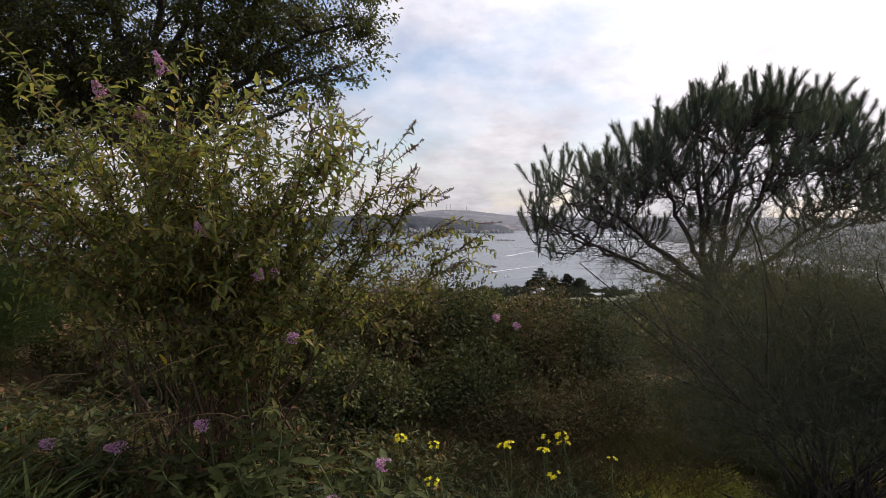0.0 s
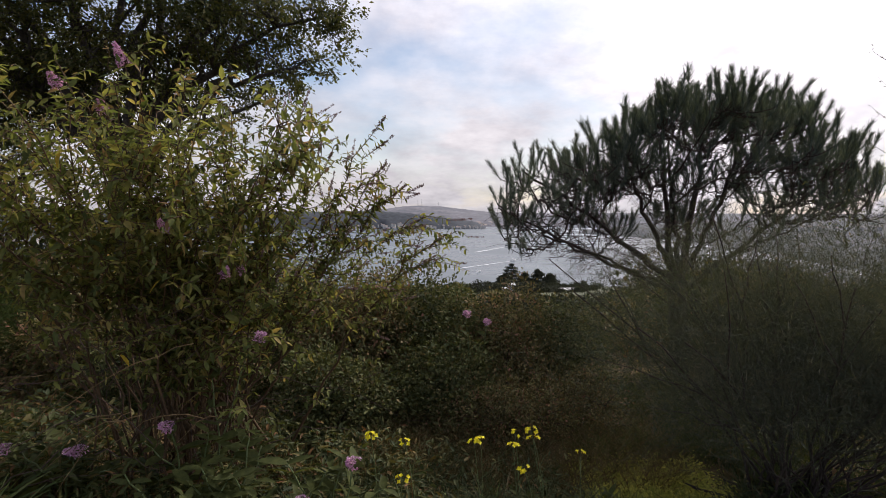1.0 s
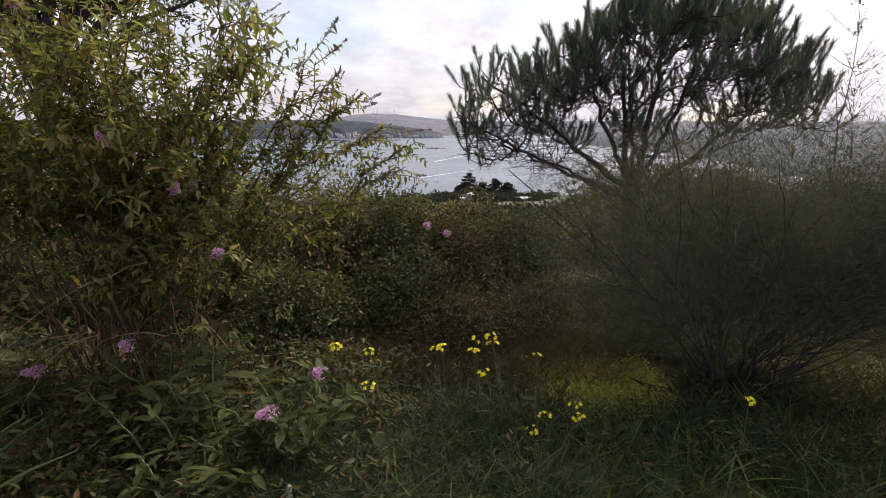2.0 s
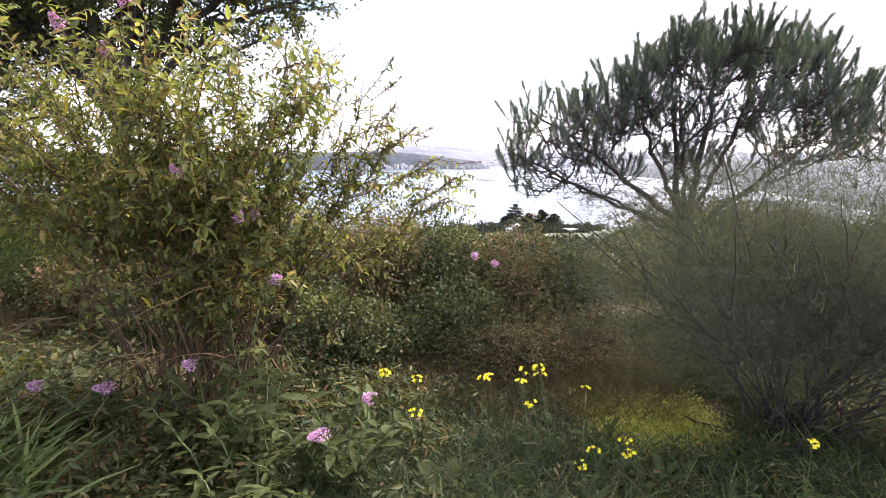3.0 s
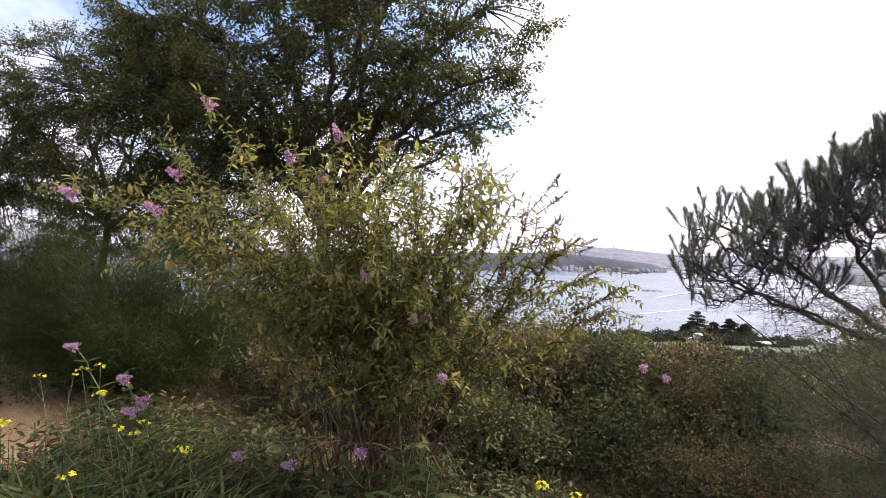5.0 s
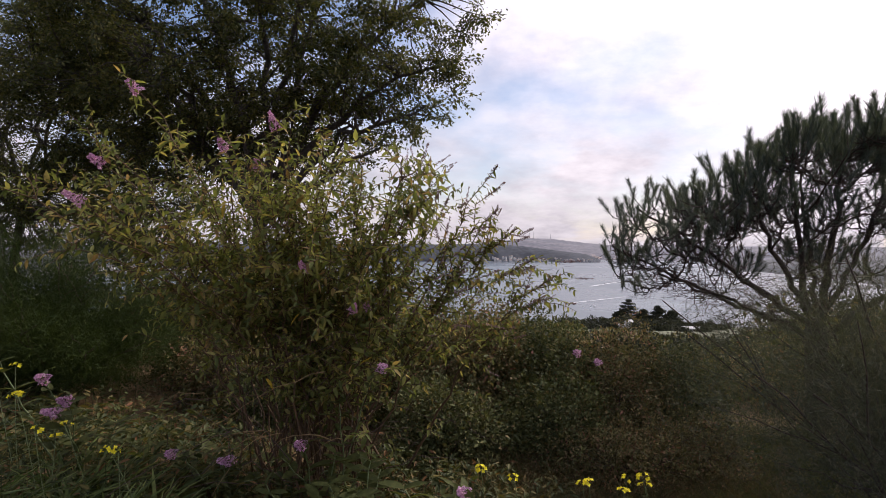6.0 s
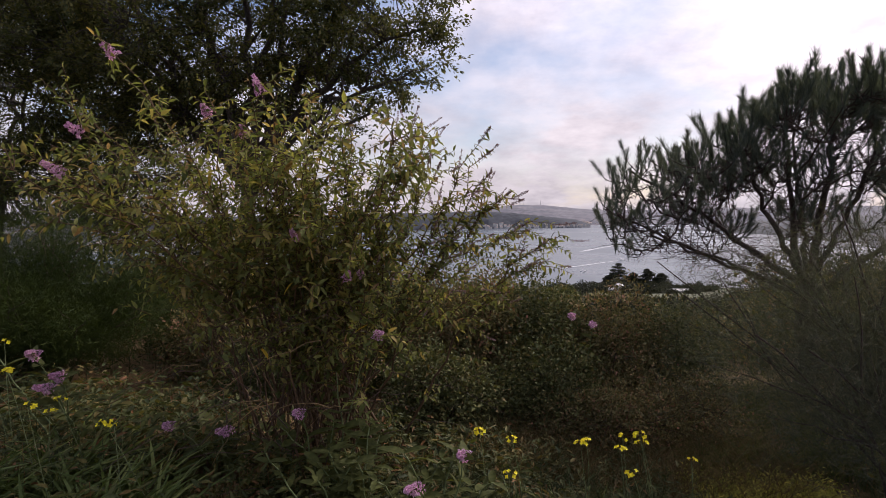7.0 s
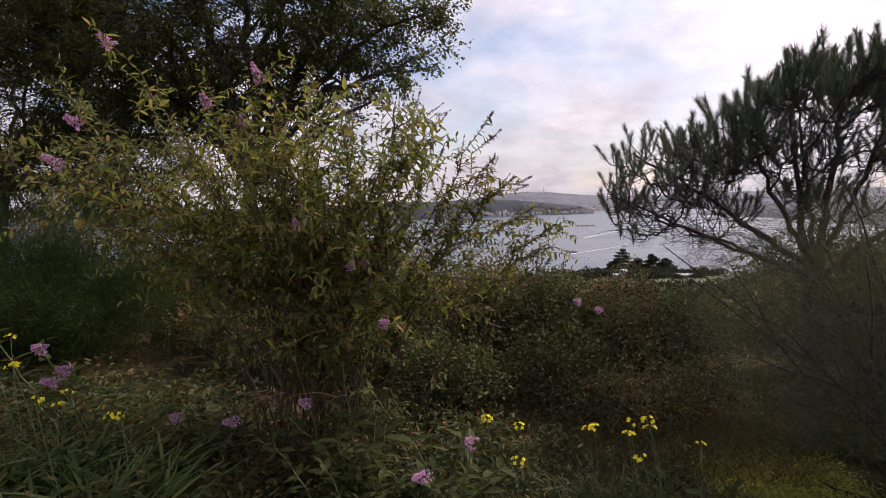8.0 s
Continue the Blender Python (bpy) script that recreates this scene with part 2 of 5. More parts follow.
# ---- mesh tools ----
class Acc:
    """Collects vertices and faces of one mesh."""

    def __init__(self):
        self.v, self.f, self.n = [], [], 0

    def add(self, v, f):
        v = np.asarray(v, np.float32).reshape(-1, 3)
        self.v.append(v)
        self.f.append(np.asarray(f, np.int64) + self.n)
        self.n += len(v)

    def mesh(self, name, mat, smooth=True):
        me = bpy.data.meshes.new(name)
        v = np.concatenate(self.v)
        loops = np.concatenate([f.ravel() for f in self.f]).astype(np.int32)
        size = np.concatenate([np.full(len(f), f.shape[1]) for f in self.f]).astype(np.int32)
        me.vertices.add(len(v))
        me.vertices.foreach_set("co", v.ravel())
        me.loops.add(len(loops))
        me.loops.foreach_set("vertex_index", loops)
        me.polygons.add(len(size))
        me.polygons.foreach_set("loop_start", np.concatenate([[0], np.cumsum(size)[:-1]]).astype(np.int32))
        me.polygons.foreach_set("use_smooth", np.full(len(size), smooth))
        me.update(calc_edges=True)
        me.materials.append(mat)
        return me


def part(name, acc, mat, parent=None, label="", kind="", smooth=True):
    ob = new(name, acc.mesh(name, mat, smooth) if isinstance(acc, Acc) else acc)
    ob.parent = parent
    return tagged(ob, label, kind=kind)


def thing(name, label, category, at=(0, 0, 0), group="", kind=""):
    ob = new(name)
    ob.location = at
    return tagged(ob, label, category, group, kind)


def unit(a):
    return a / np.maximum(np.linalg.norm(a, axis=-1, keepdims=True), 1e-9)


def tube(acc, pts, r0, r1, sides=5, knob=0.0, rng=None):
    """A tapered limb along a line of points, with a closed end."""
    pts = np.asarray(pts, float)
    n = len(pts)
    tan = unit(np.gradient(pts, axis=0))
    ref = np.array([0.31, 0.83, 0.46]) if abs(tan[0] @ np.array([0.31, 0.83, 0.46])) < 0.9 else np.array([1.0, 0, 0])
    a = unit(np.cross(tan, ref))
    b = np.cross(tan, a)
    r = np.linspace(r0, r1, n)
    if knob and rng is not None:
        r = r * (1 + knob * rng.normal(size=n))
    ang = np.arange(sides) * 2 * math.pi / sides
    ring = pts[:, None] + r[:, None, None] * (np.cos(ang)[None, :, None] * a[:, None] + np.sin(ang)[None, :, None] * b[:, None])
    v = np.concatenate([ring.reshape(-1, 3), pts[-1:] + tan[-1:] * r1])
    i, j = np.meshgrid(np.arange(n - 1), np.arange(sides), indexing="ij")
    k = (j + 1) % sides
    quads = np.stack([i * sides + j, i * sides + k, (i + 1) * sides + k, (i + 1) * sides + j], -1).reshape(-1, 4)
    e = (n - 1) * sides
    cap = np.stack([e + np.arange(sides), e + (np.arange(sides) + 1) % sides, np.full(sides, n * sides)], -1)
    acc.add(v, quads)
    acc.f.append(cap + acc.n - len(v))


LANCE_V = np.array([(0, 0, 0), (0.28, 0.46, 0.05), (0.3, 0, -0.03), (0.28, -0.46, 0.05), (0.62, 0.4, 0.02), (0.64, 0, -0.06), (0.62, -0.4, 0.02), (1, 0, -0.13)])
LANCE_F = np.array([(0, 2, 1, 1), (0, 3, 2, 2), (1, 2, 5, 4), (2, 3, 6, 5), (4, 5, 7, 7), (5, 6, 7, 7)])
LANCE_TRI, LANCE_QUAD = LANCE_F[[0, 1, 4, 5]][:, :3], LANCE_F[[2, 3]]


def leaf_frames(axis, normal):
    x = unit(axis)
    y = unit(np.cross(normal, x))
    return x, y, np.cross(x, y)


def leaves(acc, pos, axis, normal, length, width, fine=True):
    """Folded, drooping leaves at many places at once; fine: eight faces each, else two."""
    pos, axis, normal = (np.asarray(q, float).reshape(-1, 3) for q in (pos, axis, normal))
    n = len(pos)
    if not n:
        return
    length, width = np.broadcast_to(length, n), np.broadcast_to(width, n)
    x, y, z = leaf_frames(axis, normal)
    if fine:
        t = LANCE_V
        v = pos[:, None] + x[:, None] * (t[:, 0] * length[:, None])[..., None] + y[:, None] * (t[:, 1] * width[:, None])[..., None] + z[:, None] * (t[:, 2] * length[:, None])[..., None]
        base = acc.n
        acc.add(v, (np.arange(n)[:, None, None] * 8 + LANCE_QUAD).reshape(-1, 4))
        acc.f.append((base + np.arange(n)[:, None, None] * 8 + LANCE_TRI).reshape(-1, 3))
    else:
        t = np.array([(0, 0, 0), (0.45, 0.5, 0.09), (1, 0, -0.05), (0.45, -0.5, 0.09)])
        v = pos[:, None] + x[:, None] * (t[:, 0] * length[:, None])[..., None] + y[:, None] * (t[:, 1] * width[:, None])[..., None] + z[:, None] * (t[:, 2] * length[:, None])[..., None]
        acc.add(v, (np.arange(n)[:, None, None] * 4 + np.array([(0, 2, 1), (0, 3, 2)])).reshape(-1, 3))


def blades(acc, pos, way, bend, length, width, seg, rng):
    """Tapering ribbons: grass, broom twigs, needles."""
    pos, way, bend = (np.asarray(q, float).reshape(-1, 3) for q in (pos, way, bend))
    n = len(pos)
    length, width = np.broadcast_to(length, n)[:, None, None], np.broadcast_to(width, n)[:, None, None]
    s = np.linspace(0, 1, seg + 1)[None, :, None]
    mid = pos[:, None] + way[:, None] * length * s + bend[:, None] * length * s * s
    side = unit(np.cross(way, rng.normal(size=(n, 3))))[:, None] * width * 0.5 * (1.03 - s) ** 0.55
    v = np.stack([mid - side, mid + side], 2).reshape(n, -1, 3)
    k = np.arange(seg)[:, None] * 2 + np.array([0, 1, 3, 2])
    acc.add(v, (np.arange(n)[:, None, None] * (2 * seg + 2) + k).reshape(-1, 4))


def arc(a, b, lift, n=9, wob=0.0, rng=None):
    """A bowed line from a to b; lift raises its middle."""
    a, b = np.asarray(a, float), np.asarray(b, float)
    c = a + (b - a) * 0.45 + np.asarray(lift, float)
    s = np.linspace(0, 1, n)[:, None]
    p = (1 - s) ** 2 * a + 2 * s * (1 - s) * c + s * s * b
    if wob and rng is not None:
        w = rng.normal(size=(n, 3)) * wob
        w[0] = w[-1] = 0
        p = p + w
    return p


def sphere_dirs(rng, n):
    return unit(rng.normal(size=(n, 3)))


# ---- ground, water, distance ----
SEA = -100.0


def height(x, y):
    """The hillside: nearly level by the path, falling away ahead, a bank on the left."""
    x, y = np.asarray(x, float), np.asarray(y, float)
    f = np.maximum(y - 5.0, 0)
    g = np.minimum(f, 60.0)
    drop = 0.2 * g * g / (g + 8.0) + 0.122 * np.maximum(f - 60.0, 0)
    near = np.exp(-(np.hypot(x, y) / 60.0) ** 2)
    z = (-0.05 * np.clip(x, -9, 9) - 0.03 * np.clip(y, -20, 5)) * near - drop
    z = z + 0.22 * np.exp(-((x + 2.8) ** 2 / 2.2 + (y - 2.0) ** 2 / 1.6))
    z = z + 0.05 * np.sin(1.7 * x + 0.6) * np.sin(1.3 * y + 0.2) * near
    far = np.maximum(y - 200.0, 0)
    return z - 0.12 * far * far / (far + 200.0)


def build_ground():
    acc = Acc()
    na = 180
    r = np.concatenate([np.linspace(0.0, 8, 41)[1:], 8 * (1500 / 8) ** np.linspace(0, 1, 70)[1:]])
    ang = np.linspace(0, 2 * math.pi, na, endpoint=False)
    rr, aa = np.meshgrid(r, ang, indexing="ij")
    x, y = rr * np.sin(aa), rr * np.cos(aa)
    z = height(x, y)
    z = z + 0.012 * np.sin(x * 9.1 + np.cos(y * 7.3) * 2) * np.cos(y * 8.7) * (rr < 10)
    v = np.concatenate([[[0, 0, float(height(0, 0))]], np.stack([x, y, z], -1).reshape(-1, 3)])
    i, j = np.meshgrid(np.arange(len(r) - 1), np.arange(na), indexing="ij")
    k = (j + 1) % na
    q = np.stack([i * na + j, (i + 1) * na + j, (i + 1) * na + k, i * na + k], -1).reshape(-1, 4) + 1
    acc.add(v, q)
    fan = np.stack([np.zeros(na, int), np.arange(na) + 1, (np.arange(na) + 1) % na + 1], -1)
    acc.f.append(fan)
    tagged(part("ground", acc, M_GROUND), "brown hillside soil falling away towards the water", "ground", kind="structure")


def build_sea():
    acc = Acc()
    ang = np.linspace(0, 2 * math.pi, 96, endpoint=False)
    ring = np.stack([4850 * np.sin(ang), 4850 * np.cos(ang), np.full(96, SEA)], -1)
    acc.add(np.concatenate([[[0, 0, SEA]], ring]), np.stack([np.zeros(96, int), np.arange(96) + 1, (np.arange(96) + 1) % 96 + 1], -1))
    tagged(part("water", acc, M_WATER, smooth=False), "grey rippled water of a wide strait", "water", kind="structure")


def ridge(name, label, mat, az0, az1, r0, r1, crest, seed, rough=0.18, ends=0.08, retreat=0.0):
    """A long hill between two bearings (degrees, right of ahead) and two distances; crest(s): its top above the water."""
    rng = np.random.default_rng(seed)
    na, nr = 220, 26
    s = np.linspace(0, 1, na)
    az = np.radians(az0 + (az1 - az0) * s)
    wave = sum(np.sin(s * w + p) / k for w, p, k in zip((9, 23, 47, 95, 180), rng.uniform(0, 6, 5), (1, 2, 3.5, 7, 12)))
    top = np.array([crest(q) for q in s]) * (1 + rough * 0.4 * wave)
    top = top * np.clip(s / ends, 0, 1) ** 0.6 * np.clip((1 - s) / ends, 0, 1) ** 0.6
    u = np.linspace(0, 1, nr)
    prof = np.sin(np.clip(u * 1.35, 0, 1) * math.pi / 2) ** 0.9
    jag = rng.normal(size=(na, nr)) * 0.02
    shore = r0 * (1 + 0.025 * wave) + retreat * np.clip(1 - s / 0.5, 0, 1) ** 1.3
    rr = shore[:, None] + (r1 - shore)[:, None] * u[None]
    z = SEA - 1 + (top[:, None] + 1) * (prof[None] + jag * (u > 0.05))
    v = np.stack([rr * np.sin(az)[:, None], rr * np.cos(az)[:, None], z], -1).reshape(-1, 3)
    i, j = np.meshgrid(np.arange(na - 1), np.arange(nr - 1), indexing="ij")
    q = np.stack([i * nr + j, i * nr + j + 1, (i + 1) * nr + j + 1, (i + 1) * nr + j], -1).reshape(-1, 4)
    acc = Acc()
    acc.add(v, q)
    return tagged(part(name, acc, mat), label, "hill", kind="structure")


build_ground()
build_sea()
# The ridges' materials carry the haze of distance in their colour.
ridge("backdrop_headland", "dark wooded headland running down to the water, bluish haze in its colour", M_HEADLAND, -42, 7.4, 3000, 3450, lambda s: 92 - 66 * max(0, (s - 0.78) / 0.22) ** 1.2, 3, 0.06, 0.03)
ridge("backdrop_far_hills", "hills across the strait, pale grey from haze put into their colour", M_FAR_HILL, -85, 85, 3500, 4700, lambda s: 82 + 56 * math.exp(-((s - 0.506) / 0.03) ** 2), 5, 0.09)
ridge("backdrop_settled_slope", "built-up slope on the near shore, haze put into its colour", M_SLOPE, 17, 88, 700, 2700, lambda s: 74 + 14 * s, 8, 0.12, 0.3, 1850)
ridge("backdrop_left_shore", "low shore with a town, haze put into its colour", M_SLOPE, -85, -26, 1900, 2900, lambda s: 42, 9, 0.2, 0.1)


def box(acc, cx, cy, z0, sx, sy, h, turn=0.0):
    c, s = math.cos(turn), math.sin(turn)
    p = [(-sx / 2, -sy / 2), (sx / 2, -sy / 2), (sx / 2, sy / 2), (-sx / 2, sy / 2)]
    v = [(cx + c * a - s * b, cy + s * a + c * b, z) for z in (z0, z0 + h) for a, b in p]
    acc.add(v, [(0, 1, 5, 4), (1, 2, 6, 5), (2, 3, 7, 6), (3, 0, 4, 7), (4, 5, 6, 7), (3, 2, 1, 0)])


def gable(acc, cx, cy, z0, sx, sy, h, turn=0.0):
    c, s = math.cos(turn), math.sin(turn)
    p = [(-sx / 2, -sy / 2, 0), (sx / 2, -sy / 2, 0), (sx / 2, sy / 2, 0), (-sx / 2, sy / 2, 0), (-sx / 2, 0, h), (sx / 2, 0, h)]
    v = [(cx + c * a - s * b, cy + s * a + c * b, z0 + z) for a, b, z in p]
    acc.add(v, [(0, 1, 5, 4), (2, 3, 4, 5), (3, 2, 1, 0)])
    acc.f.append(np.array([(0, 4, 3), (1, 2, 5)]) + acc.n - 6)


def far_town(name, label, az0, az1, r0, r1, z0, z1, n, seed, size=(9, 20)):
    rng = np.random.default_rng(seed)
    walls, roofs = Acc(), Acc()
    for _ in range(n):
        u = rng.uniform() ** 1.6
        az, r = math.radians(rng.uniform(az0, az1)), r0 + (r1 - r0) * u
        x, y, z = r * math.sin(az), r * math.cos(az), z0 + (z1 - z0) * u
        sx, sy, h = rng.uniform(*size), rng.uniform(size[0], size[1] * 0.7), rng.uniform(5, 11)
        turn = rng.uniform(-0.4, 0.4)
        box(walls, x, y, z - 6, sx, sy, h + 6, turn)
        gable(roofs, x, y, z + h, sx * 1.08, sy * 1.12, rng.uniform(1.5, 3), turn)
    e = thing(name, label, "town", kind="stuff")
    part("walls", walls, M_WHITE, e, kind="stuff", smooth=False)
    part("roofs", roofs, M_PALE_TILE, e, kind="stuff", smooth=False)


far_town("shore_village", "white houses with clay roofs along the far shore", -7.5, 1.0, 2985, 3120, -98, -76, 80, 21, (5, 10))
far_town("headland_houses", "scattered white houses at the water below the headland", 1.0, 7.0, 2990, 3120, -98, -86, 45, 22, (5, 10))
far_town("far_harbour", "pale buildings on the far shore", 5.0, 11.0, 3450, 3600, -98, -80, 30, 23, (10, 30))
far_town("left_town", "pale town buildings along the distant shore", -46, -28, 1880, 2100, -98, -76, 70, 24)
far_town("right_town", "scattered white houses on the hazy slope", 32, 54, 1650, 2300, -48, -28, 70, 25, (6, 11))


def radio_mast(x, y, z, h):
    m = thing("radio_mast", "thin grey lattice radio mast on the hilltop", "mast", (x, y, z), "masts on the far hill")
    pole = Acc()
    tube(pole, [(0, 0, -6), (0, 0, h * 0.5), (0, 0, h)], 1.8, 0.8, 6)
    part("pole", pole, M_STEEL, m)
    for q in (0.55, 0.72, 0.86):
        arm = Acc()
        tube(arm, [(-3, 0, h * q), (3, 0, h * q)], 0.6, 0.6, 5)
        part("antenna_arm", arm, M_STEEL, m)


for px, h in ((27, 58), (59, 66), (190, 46)):
    radio_mast(px, 4440, 28, h)


def boat(x, y, turn, size, mat, label):
    b = thing("motor_boat", label, "boat", (x, y, SEA), "boats on the strait")
    b.rotation_euler = (0, 0, turn)
    hull = Acc()
    st = np.linspace(-0.5, 0.5, 9)
    w = 0.16 * np.cos(np.clip(st + 0.18, 0, 1) / 0.68 * math.pi / 2) ** 0.7
    ringv = []
    for s, q in zip(st, w):
        ringv += [(s, -q, 0.13 + 0.05 * max(s, 0)), (s, -q * 0.7, -0.02), (s, q * 0.7, -0.02), (s, q, 0.13 + 0.05 * max(s, 0))]
    i, j = np.meshgrid(np.arange(8), np.arange(4), indexing="ij")
    k = (j + 1) % 4
    hull.add(np.array(ringv) * size, np.stack([i * 4 + j, (i + 1) * 4 + j, (i + 1) * 4 + k, i * 4 + k], -1).reshape(-1, 4))
    hull.f.append(np.array([(0, 1, 2, 3)]))
    part("hull", hull, mat, b, smooth=False)
    cab = Acc()
    box(cab, -0.08 * size, 0, 0.12 * size, 0.34 * size, 0.2 * size, 0.11 * size)
    box(cab, -0.12 * size, 0, 0.23 * size, 0.18 * size, 0.16 * size, 0.07 * size)
    part("cabin", cab, M_HULL, b, smooth=False)


boat(106, 905, 0.6, 11, M_HULL, "small white motor boat on the water")
boat(268, 1555, 0.75, 26, M_DARK_HULL, "dark ferry under way on the water")
boat(200, 1100, 0.75, 16, M_HULL, "white boat under way ahead of its wake")


def wake(x0, y0, x1, y1, w0, w1, seed):
    rng = np.random.default_rng(seed)
    n = 40
    s = np.linspace(0, 1, n)[:, None]
    mid = np.array([x0, y0]) + (np.array([x1, y1]) - np.array([x0, y0])) * s
    d = unit(np.array([[x1 - x0, y1 - y0]]))
    side = np.array([[-d[0, 1], d[0, 0]]])
    w = (w0 + (w1 - w0) * s) * (1 + 0.25 * rng.normal(size=(n, 1)))
    a, b = mid - side * w, mid + side * w
    v = np.concatenate([np.c_[a, np.full(n, SEA + 0.25)], np.c_[b, np.full(n, SEA + 0.25)]])
    i = np.arange(n - 1)
    acc = Acc()
    acc.add(v, np.stack([i, i + n, i + n + 1, i + 1], -1))
    tagged(part("wake", acc, M_FOAM, smooth=False), "white foaming boat wake on the water", "wake", "wakes on the strait", "stuff")


wake(268, 1550, 150, 1330, 2.5, 5, 1)
wake(198, 1096, 80, 960, 2, 3.2, 2)
wake(80, 960, -60, 900, 1.5, 1.0, 3)
wake(106, 903, 100, 888, 1.6, 0.8, 4)


# ---- middle distance: houses and trees on the slope ----
def house(x, y, sx, sy, h, turn, label):
    z = float(height(x, y))
    e = thing("house", label, "house", (x, y, z), "houses on the slope")
    e.rotation_euler = (0, 0, turn)
    w, r = Acc(), Acc()
    box(w, 0, 0, -2, sx, sy, h + 2)
    gable(r, 0, 0, h, sx * 1.1, sy * 1.15, h * 0.35)
    part("wall", w, M_WHITE, e, smooth=False)
    part("roof", r, M_WHITE, e, "pale sheet roof", smooth=False)
    for i in range(3):
        p = Acc()
        box(p, (i - 1) * sx * 0.3, -sy / 2, h * 0.35, sx * 0.12, 0.1, h * 0.35)
        part("window", p, M_GLASS, e, "dark window pane", smooth=False)


house(26, 166, 4.4, 2.4, 0.8, -0.15, "low white house with a pale roof below the conifers")
house(29.5, 165, 1.7, 1.8, 1.7, 0.4, "white gabled hut beside the conifers")
house(40.5, 143, 4, 2.4, 0.9, 0.1, "long low white house among bushes")


def conifer(x, y, h, w, seed, layered=True):
    """A dark cedar with flat tiers, seen far down the slope."""
    rng = np.random.default_rng(seed)
    z = float(height(x, y))
    e = thing("cedar_tree", "dark cedar with flat tiers of foliage on the slope", "tree", (x, y, z), "conifers on the slope")
    tr, cr = Acc(), Acc()
    tube(tr, [(0, 0, -1), (0.1, 0, h * 0.5), (0, 0.1, h)], 0.32, 0.05, 7)
    part("trunk", tr, M_BARK, e)
    tiers = 7 if layered else 10
    for k in range(tiers):
        q = k / (tiers - 1)
        zz = h * (0.28 + 0.7 * q)
        rad = w * (1 - q) ** 0.7 + 0.35
        for _ in range(7):
            a = rng.uniform(0, 6.283)
            rr = rad * rng.uniform(0.6, 1.1)
            tip = np.array([math.cos(a) * rr, math.sin(a) * rr, zz + rng.uniform(-0.1, 0.3)])
            tube(cr, [(0, 0, zz - 0.2), tuple(tip * 0.5 + (0, 0, zz * 0.5)), tuple(tip)], 0.06, 0.02, 3)
            n = 120
            s = rng.uniform(0.25, 1.0, n)[:, None]
            pos = np.array([0, 0, zz]) * (1 - s) + tip * s + rng.normal(size=(n, 3)) * (0.3, 0.3, 0.12)
            leaves(cr, pos, rng.normal(size=(n, 3)) * (1, 1, 0.3), rng.normal(size=(n, 3)) + (0, 0, 1.2), rng.uniform(0.35, 0.7, n), rng.uniform(0.2, 0.36, n), False)
    part("crown", cr, M_FAR_LEAF, e)


for x, y, h, w, sd, ly in ((34.8, 196, 8.6, 5.4, 32, True), (39.8, 196, 5.2, 3.6, 33, False), (44.0, 194, 6.4, 4.4, 34, True), (48.5, 194, 5.0, 4.0, 35, False), (31.5, 193, 4.6, 3.6, 37, False)):
    conifer(x, y, h, w, sd, ly)


